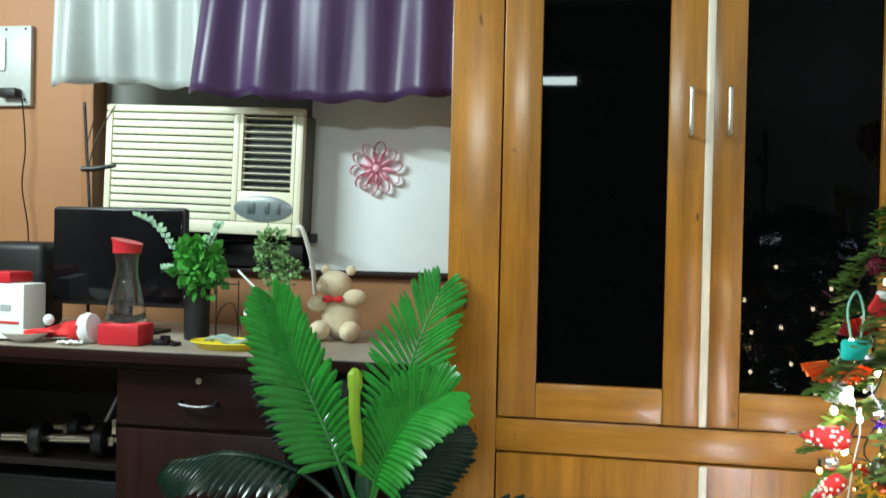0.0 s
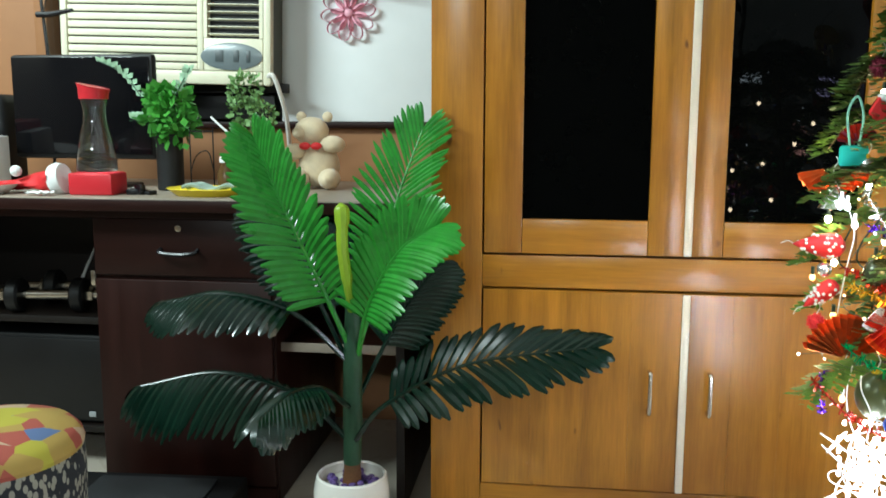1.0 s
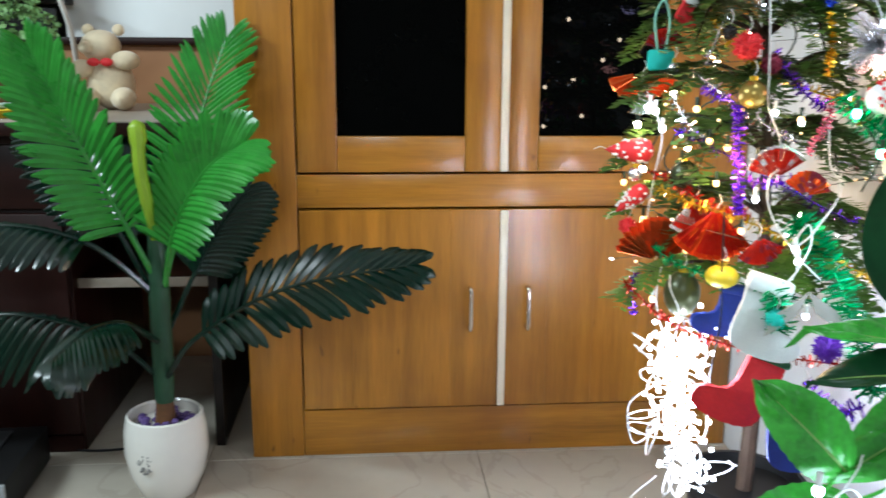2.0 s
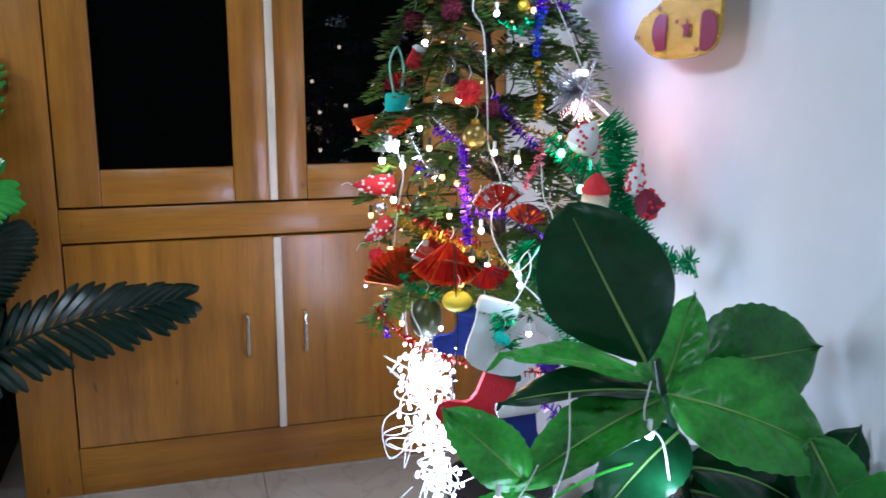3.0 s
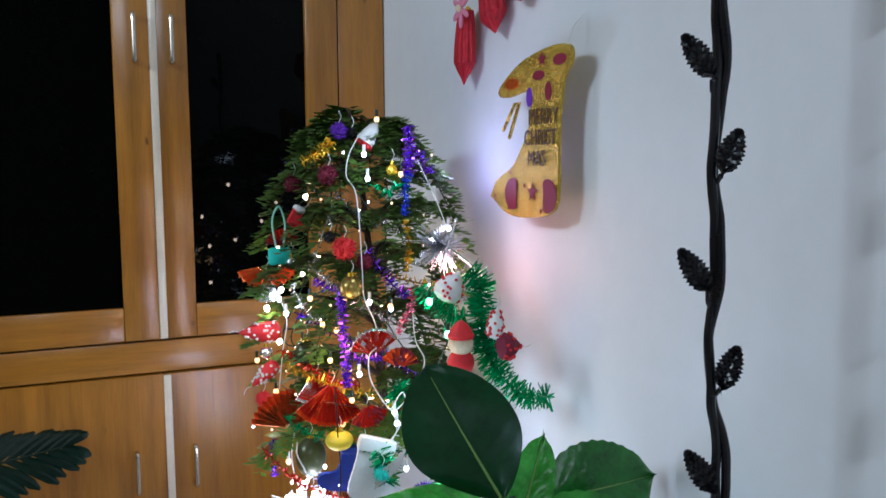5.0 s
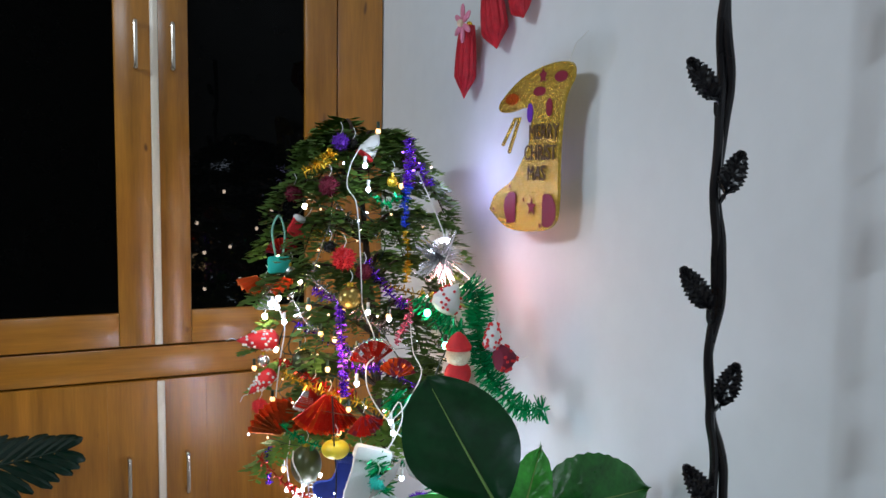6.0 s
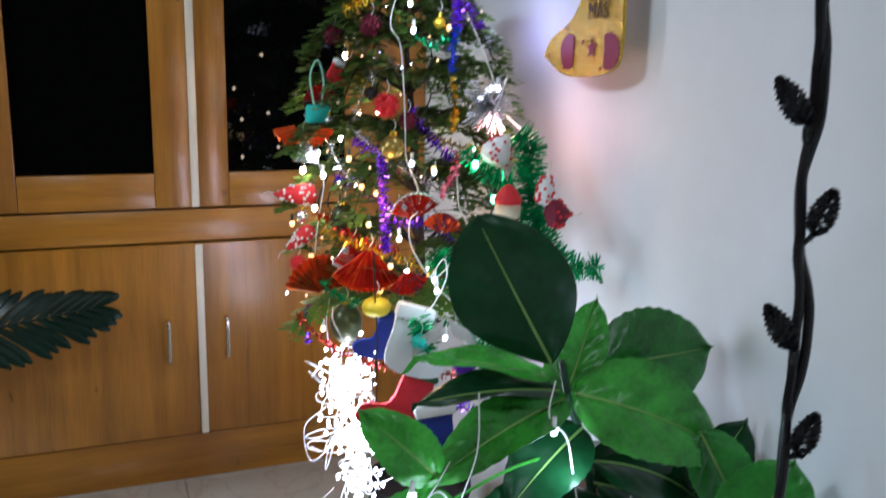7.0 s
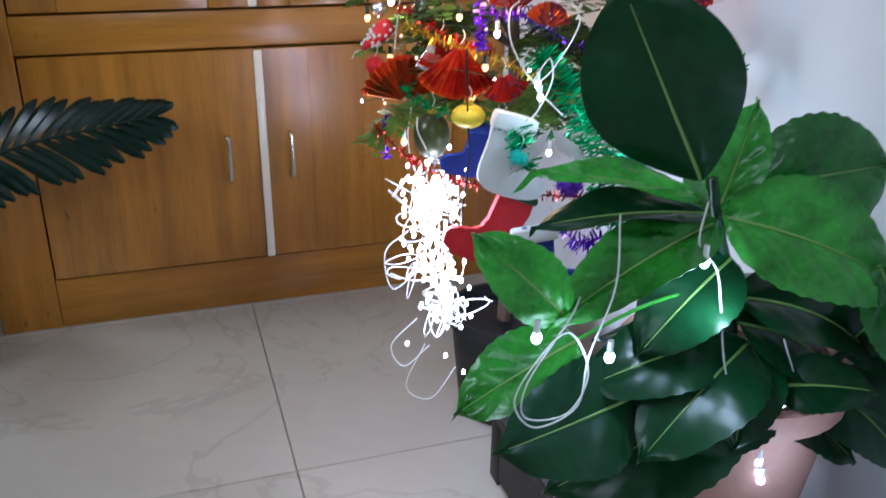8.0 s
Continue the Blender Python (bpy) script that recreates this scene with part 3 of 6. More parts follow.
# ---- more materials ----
# LEAF holds lamplight in its green; LEAF_D the deep leaf and lower shade
LEAF = mat("glossy_lit_green_leaf", (0.046, 0.315, 0.030), 0.30, var=0.55, scale=22, rvar=0.08, bump=0.5, bscale=90, random_tint=0.25)
LEAF_D = mat("dark_and_shaded_green_leaf", (0.005, 0.042, 0.013), 0.32, spec=0.35, var=0.45, scale=14, rvar=0.08, bump=0.25, bscale=70, random_tint=0.15)
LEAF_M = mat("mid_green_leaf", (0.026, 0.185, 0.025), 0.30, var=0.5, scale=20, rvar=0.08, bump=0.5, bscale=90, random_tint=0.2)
LEAF_RIB = mat("pale_leaf_rib", (0.22, 0.38, 0.10), 0.5, var=0.1)
PINE = mat("olive_green_needles", (0.095, 0.180, 0.026), 0.6, var=0.4, scale=25, random_tint=0.35)
BARK = mat("dark_bark", (0.05, 0.03, 0.018), 0.8, var=0.3, scale=40, bump=0.5)
WIREW = mat("white_cable_plastic", (0.66, 0.66, 0.64), 0.35, var=0.05)
WIREG = mat("dark_green_cable", (0.012, 0.03, 0.018), 0.4, var=0.1)
RED = mat("red_felt", (0.62, 0.02, 0.025), 0.6, var=0.15, scale=30, bump=0.3, bscale=200)
REDFOIL = mat("red_metallic_foil", (0.60, 0.045, 0.025), 0.2, 0.6, var=0.25, scale=30)
ORANGEFOIL = mat("orange_metallic_foil", (0.85, 0.16, 0.03), 0.24, 0.7, var=0.2, scale=30)
YELLOWFOIL = mat("yellow_metallic_foil", (0.9, 0.58, 0.04), 0.25, 0.7, var=0.2, scale=30)
SILVERFOIL = mat("silver_foil", (0.85, 0.85, 0.88), 0.2, 0.9, var=0.1)
PURPLEFOIL = mat("purple_tinsel_foil", (0.30, 0.09, 0.75), 0.15, 0.8, var=0.2, scale=30)
BLUEFOIL = mat("blue_tinsel_foil", (0.06, 0.12, 0.70), 0.18, 0.7, var=0.2)
COPPERFOIL = mat("copper_metallic_foil", (0.42, 0.11, 0.03), 0.22, 0.6, var=0.3, scale=30)
GREENFOIL = mat("green_tinsel_foil", (0.01, 0.42, 0.15), 0.18, 0.6, var=0.3, scale=30)
PINKFOIL = mat("pink_tinsel_foil", (0.85, 0.25, 0.35), 0.25, 0.8, var=0.2)
MAROON = mat("maroon_felt", (0.16, 0.01, 0.03), 0.8, var=0.2, scale=60)
VIOLET = mat("violet_felt", (0.12, 0.02, 0.38), 0.7, var=0.2, scale=60)
TEAL = mat("teal_felt", (0.03, 0.52, 0.44), 0.7, var=0.1)
FELTW = mat("white_felt", (0.74, 0.75, 0.74), 0.8, var=0.06, scale=40, bump=0.3, bscale=300)
BLUEFELT = mat("dark_blue_felt", (0.015, 0.04, 0.28), 0.7, var=0.2, scale=40)
CREAM = mat("cream_plush", (0.70, 0.58, 0.40), 0.9, var=0.12, scale=40, bump=0.6, bscale=300, sheen=0.4)
PINKPOT = mat("pinkish_clay", (0.55, 0.30, 0.25), 0.6, var=0.12, scale=12, bump=0.2)
PINKPAPER = mat("pink_paper", (0.84, 0.42, 0.52), 0.45, var=0.12, scale=20)
PINKDEEP = mat("deep_pink_paper", (0.66, 0.22, 0.33), 0.5, var=0.12, scale=20)
PLASTICRED = mat("red_plastic", (0.52, 0.02, 0.03), 0.35, var=0.06)
YELLOW = mat("yellow_plastic", (0.75, 0.58, 0.03), 0.35, var=0.06)
GREYPANEL = mat("grey_plastic", (0.34, 0.36, 0.37), 0.35, var=0.06)
GREENPOTLEAF = mat("houseplant_leaf", (0.07, 0.30, 0.04), 0.45, var=0.35, scale=30)
PALELEAF = mat("pale_mint_leaf", (0.36, 0.56, 0.38), 0.5, var=0.2, scale=30)
PRINTS = mat("paper_white", (0.75, 0.74, 0.72), 0.6, var=0.04)


def glitter(name, base):
    m = mat(name, base, 0.25, 0.85, var=0.7, scale=330, bump=1.0, bscale=700)
    return m


GOLD = glitter("gold_glitter", (0.62, 0.42, 0.06))


def lamp_mat(name, colour, power):
    m = bpy.data.materials.new(name)
    m.use_nodes = True
    b = m.node_tree.nodes["Principled BSDF"]
    b.inputs["Base Color"].default_value = (0.8, 0.8, 0.8, 1)
    b.inputs["Emission Color"].default_value = (*colour, 1)
    b.inputs["Emission Strength"].default_value = power
    return m


BULB_W = lamp_mat("white_led", (0.78, 0.90, 1.0), 16)
BULB_WARM = lamp_mat("warm_led", (1.0, 0.50, 0.10), 3.4)
BULB_BACK = lamp_mat("warm_white_led", (1.0, 0.78, 0.52), 200)
BULB_GLINT = lamp_mat("tiny_warm_glint", (1.0, 0.62, 0.28), 4)
BULB_G = lamp_mat("green_led", (0.15, 1.0, 0.50), 14)
BULB_C = lamp_mat("cool_heap_led", (0.86, 0.93, 1.0), 34)
LED_RED = lamp_mat("red_indicator", (1.0, 0.03, 0.02), 6)


def quads(name, faces, material, parent, label=""):
    """Many small four-cornered leaves as one mesh."""
    v = [tuple(c) for f in faces for c in f]
    me = bpy.data.meshes.new(name)
    me.from_pydata(v, [], [tuple(range(4 * i, 4 * i + 4)) for i in range(len(faces))])
    me.materials.append(material)
    ob = new(name, me)
    ob.parent = parent
    if label:
        ob["label"] = label
    return ob


def rnd(a, b):
    return random.uniform(a, b)


def some_way():
    return Vector((random.gauss(0, 1), random.gauss(0, 1), random.gauss(0, 1))).normalized()


# ---- the decorated tree ----
TX, TY = 0.855, 1.470


def tree():
    t = thing("christmas_tree", pose(TX, TY, 0), "young green conifer hung with ornaments and lights", "tree")
    part("pot", lathe([(0.0, 0.003), (0.068, 0.0), (0.076, 0.01), (0.092, 0.17), (0.098, 0.175), (0.098, 0.20), (0.090, 0.20), (0.086, 0.18), (0.0, 0.178)], 28), BLACK, t, "dark planter")
    part("trunk", rod([(0, 0, 0.17), (0.006, 0, 0.45), (-0.012, 0.004, 0.75), (-0.049, 0, 1.10)], [0.014, 0.011, 0.008, 0.003], 9), BARK, t)
    tiers = [(0.54, 0.215), (0.64, 0.22), (0.74, 0.21), (0.83, 0.20), (0.91, 0.185), (0.985, 0.165), (1.035, 0.13), (1.07, 0.085)]
    for k, (z, r) in enumerate(tiers):
        n = 6 if k < 8 else 5
        for i in range(n):
            a = 2 * math.pi * (i + 0.37 * k) / n + rnd(-0.25, 0.25)
            front = max(0.0, -math.sin(a))
            rr = r * rnd(0.78, 1.15) * (1 - 0.25 * front)
            d = Vector((math.cos(a), math.sin(a), 0))
            if TX + d.x * rr > 1.0:
                rr = (1.0 - TX) / d.x
            lift = rnd(0.025, 0.06)
            c = Vector((-0.10 * max(0.0, z - 0.6), 0, 0))
            pts = spline([c + Vector((0, 0, z)), c + d * rr * 0.4 + Vector((0, 0, z + lift)), c + d * rr * 0.78 + Vector((0, 0, z + lift * 0.8)), c + d * rr + Vector((0, 0, z - rnd(0.01, 0.04)))], 6)
            br = part("branch", rod(pts, [0.0042 - 0.0032 * j / (len(pts) - 1) for j in range(len(pts))], 5), BARK, t)
            side = d.cross(Vector((0, 0, 1)))
            faces = []
            for j in range(4, len(pts)):
                s = j / (len(pts) - 1)
                for sg in (-1, 1):
                    ln = rnd(0.050, 0.080) * (1.20 - 0.65 * s)
                    q = (side * sg * rnd(0.7, 1.0) + d * rnd(0.5, 1.0) + Vector((0, 0, rnd(-0.25, 0.10)))).normalized()
                    up = (Vector((0, 0, 1)) + some_way() * 0.35).normalized()
                    flat = q.cross(up).normalized()
                    p0 = pts[j] + d * rnd(-0.006, 0.006)
                    m = int(ln / 0.0085)
                    for w in range(m):
                        u = w / m
                        c = p0 + q * ln * u + Vector((0, 0, -0.35 * ln * u * u))
                        for sd in (-1, 1):
                            o = (q * rnd(0.7, 1.0) + flat * sd * rnd(0.7, 1.1) + up * rnd(-0.25, 0.25)).normalized() * rnd(0.018, 0.028) * (1.1 - 0.5 * u)
                            wd = o.cross(up).normalized() * rnd(0.0048, 0.0072)
                            faces.append((c, c + o * 0.55 + wd, c + o, c + o * 0.55 - wd))
            quads("needles", faces, PINE, br)
    return t


tree()


def tinsel(name, pts, r, material, label, density=900, curl=0.3):
    line = spline(pts, 10)
    total = sum((a - b).length for a, b in zip(line, line[1:]))
    t = thing(name, Matrix.Translation(line[0]), label, "tinsel garland")
    o = line[0]
    part("cord", rod([p - o for p in line], 0.0012, 4), material, t)
    faces = []
    for i in range(int(total * density)):
        k = rnd(0, len(line) - 1.001)
        c = line[int(k)].lerp(line[int(k) + 1], k - int(k)) - o
        d = (line[int(k) + 1] - line[int(k)]).normalized()
        q = d.cross(some_way()).normalized() + d * rnd(-curl, curl)
        ln = r * rnd(0.6, 1.1)
        w = q.cross(some_way()).normalized() * 0.0014
        e = c + q * ln
        faces.append((c - w, c + w, e + w * 0.8, e - w * 0.8))
    quads("fringe", faces, material, t)
    return t


PG = "shiny purple tinsel strand hung on the tree"
tinsel("tinsel_garland", [(0.863, 1.360, 1.096), (0.861, 1.350, 1.054), (0.854, 1.340, 1.013)], 0.012, PURPLEFOIL, PG, 2600)
tinsel("tinsel_garland", [(0.854, 1.340, 1.017), (0.848, 1.340, 0.980), (0.846, 1.330, 0.946)], 0.010, BLUEFOIL, "shiny blue tinsel strand hung on the tree", 1800)
tinsel("tinsel_garland", [(0.846, 1.330, 0.941), (0.847, 1.320, 0.898), (0.841, 1.310, 0.857)], 0.008, YELLOWFOIL, "gold tinsel strand hung on the tree", 1500)
tinsel("tinsel_garland", [(0.879, 1.360, 1.055), (0.887, 1.350, 1.031), (0.898, 1.350, 1.016)], 0.012, PURPLEFOIL, PG, 1400)
tinsel("tinsel_garland", [(0.736, 1.340, 0.818), (0.736, 1.330, 0.764), (0.736, 1.320, 0.710), (0.735, 1.310, 0.673)], 0.010, PURPLEFOIL, PG, 2600)
tinsel("tinsel_garland", [(0.788, 1.360, 0.888), (0.806, 1.340, 0.856), (0.823, 1.320, 0.830), (0.844, 1.310, 0.816)], 0.011, PURPLEFOIL, PG, 1500)
tinsel("tinsel_garland", [(0.707, 1.400, 0.842), (0.724, 1.390, 0.826), (0.742, 1.370, 0.821)], 0.010, PURPLEFOIL, PG, 1200)
tinsel("tinsel_garland", [(0.748, 1.320, 0.718), (0.777, 1.310, 0.715), (0.808, 1.300, 0.724)], 0.010, PURPLEFOIL, PG, 1300)
tinsel("tinsel_garland", [(0.642, 1.450, 0.558), (0.638, 1.450, 0.530), (0.644, 1.450, 0.491)], 0.008, PURPLEFOIL, "purple tinsel tail hanging from the tree", 2000)
tinsel("tinsel_garland", [(0.846, 1.310, 0.830), (0.843, 1.300, 0.803), (0.832, 1.300, 0.781), (0.818, 1.300, 0.758)], 0.009, PINKFOIL, "pink tinsel strand on the tree", 1500)
GG = "thick shiny green tinsel garland on the tree"
tinsel("tinsel_garland", [(0.922, 1.250, 0.861), (0.941, 1.240, 0.839), (0.934, 1.230, 0.799), (0.932, 1.220, 0.760), (0.938, 1.210, 0.727), (0.960, 1.200, 0.697)], 0.026, GREENFOIL, GG, 4200)
tinsel("tinsel_garland", [(0.938, 1.210, 0.723), (0.960, 1.180, 0.684), (0.979, 1.150, 0.669), (0.997, 1.120, 0.676)], 0.023, GREENFOIL, GG, 2200)
tinsel("tinsel_garland", [(0.851, 1.290, 0.832), (0.872, 1.270, 0.806), (0.888, 1.250, 0.790), (0.913, 1.240, 0.785)], 0.022, GREENFOIL, GG, 2400)
tinsel("tinsel_garland", [(0.814, 1.310, 0.667), (0.841, 1.290, 0.631), (0.864, 1.260, 0.580), (0.881, 1.230, 0.501), (0.907, 1.220, 0.443)], 0.026, GREENFOIL, GG, 2600)
tinsel("tinsel_garland", [(0.768, 1.270, 0.584), (0.778, 1.260, 0.557), (0.785, 1.260, 0.523)], 0.022, GREENFOIL, GG, 2600)
tinsel("tinsel_garland", [(0.708, 1.390, 1.048), (0.734, 1.380, 1.067), (0.715, 1.380, 1.053), (0.692, 1.400, 1.035)], 0.012, YELLOWFOIL, "yellow tinsel near the tree's top", 1900)
tinsel("tinsel_garland", [(0.794, 1.360, 0.999), (0.820, 1.350, 0.985), (0.845, 1.350, 0.999), (0.865, 1.350, 0.985)], 0.009, GREENFOIL, "fine green tinsel near the tree's top", 1100)
tinsel("tinsel_garland", [(0.678, 1.440, 0.827), (0.697, 1.410, 0.782), (0.718, 1.390, 0.764)], 0.011, SILVERFOIL, "thin silver tinsel on the tree", 700)
tinsel("tinsel_garland", [(0.710, 1.400, 0.989), (0.735, 1.390, 0.962), (0.717, 1.380, 0.916), (0.702, 1.380, 0.870)], 0.009, SILVERFOIL, "thin silver tinsel on the tree", 600)
tinsel("tinsel_garland", [(0.656, 1.440, 0.716), (0.690, 1.400, 0.697), (0.722, 1.360, 0.674), (0.762, 1.330, 0.668)], 0.011, REDFOIL, "red tinsel on the tree", 1100)
tinsel("tinsel_garland", [(0.828, 1.270, 0.446), (0.865, 1.250, 0.413), (0.906, 1.250, 0.413)], 0.018, PURPLEFOIL, "purple tinsel low on the tree", 1200)


for k, (foil, tone) in enumerate(((SILVERFOIL, "silver"), (YELLOWFOIL, "gold"), (SILVERFOIL, "silver"), (PURPLEFOIL, "purple"), (YELLOWFOIL, "gold"), (GREENFOIL, "green"), (REDFOIL, "red"))):
    z0 = 1.0 - 0.075 * k
    rr = 0.10 + 0.022 * k
    tinsel("tinsel_garland", [(TX + rr * math.cos(a) * 1.02, TY + 0.86 * rr * math.sin(a), z0 - 0.03 * j + 0.012 * math.sin(5 * j + k)) for j, a in enumerate((3.3, 3.8, 4.3, 4.8, 5.3, 5.8))], 0.011, foil, "fine %s tinsel wound round the tree" % tone, 650)


def loose_cable(name, pts, label, material=WIREW, r=0.0011, bulbs=(), bulb=None, br=0.0038):
    o = Vector(pts[0])
    t = thing(name, Matrix.Translation(o), label, "string lights")
    line = [p - o for p in spline(pts, 7)]
    part("cable", rod(line, r, 5), material, t)
    for p in bulbs:
        q = Vector(p) - o
        b = part("bulb", ball(br, q, 10, 7, (1, 1, 1.25)), bulb or BULB_W, t, "lit bulb")
        part("socket", rod([q + Vector((0, 0, br)), q + Vector((0, 0, br + 0.012))], 0.0028, 7), material, b)
    return t


loose_cable("string_lights", [(0.776, 1.360, 1.078), (0.758, 1.355, 1.048), (0.751, 1.350, 1.014), (0.764, 1.345, 0.990), (0.768, 1.340, 0.947), (0.768, 1.330, 0.893), (0.768, 1.325, 0.855), (0.769, 1.320, 0.816), (0.784, 1.310, 0.773), (0.784, 1.305, 0.739), (0.769, 1.300, 0.724), (0.769, 1.295, 0.688), (0.788, 1.290, 0.650), (0.807, 1.285, 0.627)],
            "white string light cable down the tree with lit bulbs", bulbs=[(0.780, 1.345, 1.048), (0.784, 1.340, 1.009), (0.776, 1.315, 0.810), (0.752, 1.300, 0.696), (0.804, 1.280, 0.632), (0.811, 1.310, 0.797)], br=0.0040)
loose_cable("string_lights", [(0.875, 1.350, 1.040), (0.894, 1.340, 0.994), (0.907, 1.330, 0.957), (0.916, 1.320, 0.926)], "thin white light cable at the tree's edge", r=0.001, bulbs=[(0.914, 1.310, 0.925)], br=0.0045)
loose_cable("string_lights", [(0.645, 1.470, 0.839), (0.657, 1.465, 0.815), (0.670, 1.460, 0.781), (0.672, 1.455, 0.757), (0.664, 1.450, 0.719), (0.658, 1.450, 0.674), (0.655, 1.450, 0.645)], "white light cable on the tree's outer branches",
            bulbs=[(0.651, 1.455, 0.810), (0.658, 1.450, 0.803), (0.670, 1.450, 0.777)], br=0.0044)
loose_cable("string_lights", [(0.675, 1.430, 0.572), (0.668, 1.425, 0.534), (0.672, 1.420, 0.495), (0.686, 1.420, 0.462)], "white light cable above the heap of lights", bulbs=[(0.662, 1.425, 0.523)], bulb=BULB_WARM, br=0.0046)
WARM = [(0.697, 1.390, 0.810), (0.744, 1.350, 0.809), (0.721, 1.360, 0.709), (0.709, 1.380, 0.633), (0.745, 1.320, 0.649), (0.649, 1.450, 0.642), (0.622, 1.470, 0.695), (0.696, 1.390, 0.607), (0.810, 1.310, 0.801), (0.758, 1.340, 0.835), (0.815, 1.380, 1.106), (0.715, 1.380, 0.766), (0.688, 1.410, 0.734), (0.846, 1.350, 1.015), (0.759, 1.320, 0.745), (0.733, 1.360, 0.759), (0.735, 1.340, 0.605)]
loose_cable("string_lights", [(0.764, 1.450, 1.036), (0.794, 1.420, 0.979), (0.837, 1.400, 0.912), (0.783, 1.390, 0.847), (0.712, 1.420, 0.808), (0.683, 1.470, 0.723), (0.734, 1.400, 0.693), (0.774, 1.370, 0.657), (0.708, 1.420, 0.602)], "dark string light cable with warm yellow bulbs", WIREG, 0.0014, WARM, BULB_WARM, 0.0044)
loose_cable("string_lights", [(0.711, 1.300, 0.679), (0.714, 1.300, 0.605), (0.718, 1.300, 0.529), (0.710, 1.300, 0.453), (0.713, 1.300, 0.414)], "thin black cable hanging down before the tree", BLACK, 0.0013)
BACK = [(TX + 0.21 * math.cos(a) * s, TY + 0.19 * math.sin(a) * s, z) for a, s, z in [(0.9, 0.9, 0.62), (1.3, 1.0, 0.74), (1.7, 1.0, 0.66), (2.1, 1.0, 0.82), (2.5, 1.0, 0.70), (2.8, 0.9, 0.88), (1.5, 0.8, 0.92), (2.3, 0.8, 0.97), (1.9, 1.0, 0.56), (2.7, 1.0, 0.58), (1.1, 0.9, 0.85), (2.0, 0.9, 0.73), (2.55, 0.95, 0.80), (1.75, 0.9, 0.87), (1.4, 1.0, 0.55), (2.9, 1.0, 0.66), (3.0, 1.0, 0.78)]]
loose_cable("string_lights", [Vector(BACK[i]) * 0.96 + Vector((TX, TY, BACK[i][2])) * 0.04 for i in (8, 2, 4, 3, 5, 7, 6, 1, 0)], "dark string light cable behind the tree with warm bulbs", WIREG, 0.0014, BACK, BULB_BACK, 0.0046)
loose_cable("string_lights", [(0.851, 1.290, 0.828), (0.867, 1.270, 0.806), (0.882, 1.240, 0.762), (0.869, 1.250, 0.713)], "green and white lit bulbs on the green garland", WIREG, 0.0014, [(0.860, 1.265, 0.812), (0.875, 1.225, 0.765)], BULB_G, 0.0056)
loose_cable("string_lights", [(0.845, 1.300, 0.789), (0.846, 1.290, 0.744), (0.853, 1.270, 0.710), (0.827, 1.280, 0.654), (0.803, 1.280, 0.628), (0.820, 1.270, 0.608), (0.834, 1.260, 0.593)], "looped white light cable on the tree", bulbs=[(0.812, 1.250, 0.547), (0.804, 1.270, 0.617)], br=0.0040)
loose_cable("string_lights", [(0.798, 1.280, 0.638), (0.814, 1.270, 0.667), (0.820, 1.270, 0.639), (0.804, 1.270, 0.603), (0.789, 1.270, 0.586)], "looped white light cable behind the big leaf")


def glint_lights(turns, z0, z1, n, bulb, seed, label):
    """A thin wire spiralling round the tree with tiny glowing dots, added as tinsel glints."""
    random.seed(seed)
    pts = []
    for k in range(n):
        u = k / (n - 1)
        a = turns * 2 * math.pi * u + seed
        z = z0 + (z1 - z0) * u
        r = (0.085 + 0.16 * min(1.0, (1.06 - z) / 0.45)) * rnd(0.72, 1.02)
        x = min(TX + r * math.cos(a), 1.03)
        pts.append(Vector((x, TY + r * 0.82 * math.sin(a), z + rnd(-0.02, 0.02))))
    t = thing("string_lights", Matrix.Translation(pts[0]), label, "string lights")
    part("cable", rod([p - pts[0] for p in spline(pts, 3)], 0.0006, 4), WIREG, t)
    me = mesh_of("bulb", ball(0.0021, (0, 0, 0), 7, 5), bulb)
    for p in pts:
        b = new("bulb", me)
        b.parent = t
        b.location = p - pts[0]


# glowing dots added for the sparkle that tinsel would throw back
glint_lights(5, 1.05, 0.57, 14, BULB_W, 3, "added tiny white glowing dots for tinsel glints")
glint_lights(6, 1.04, 0.54, 46, BULB_GLINT, 5, "added tiny warm glowing dots for tinsel glints")


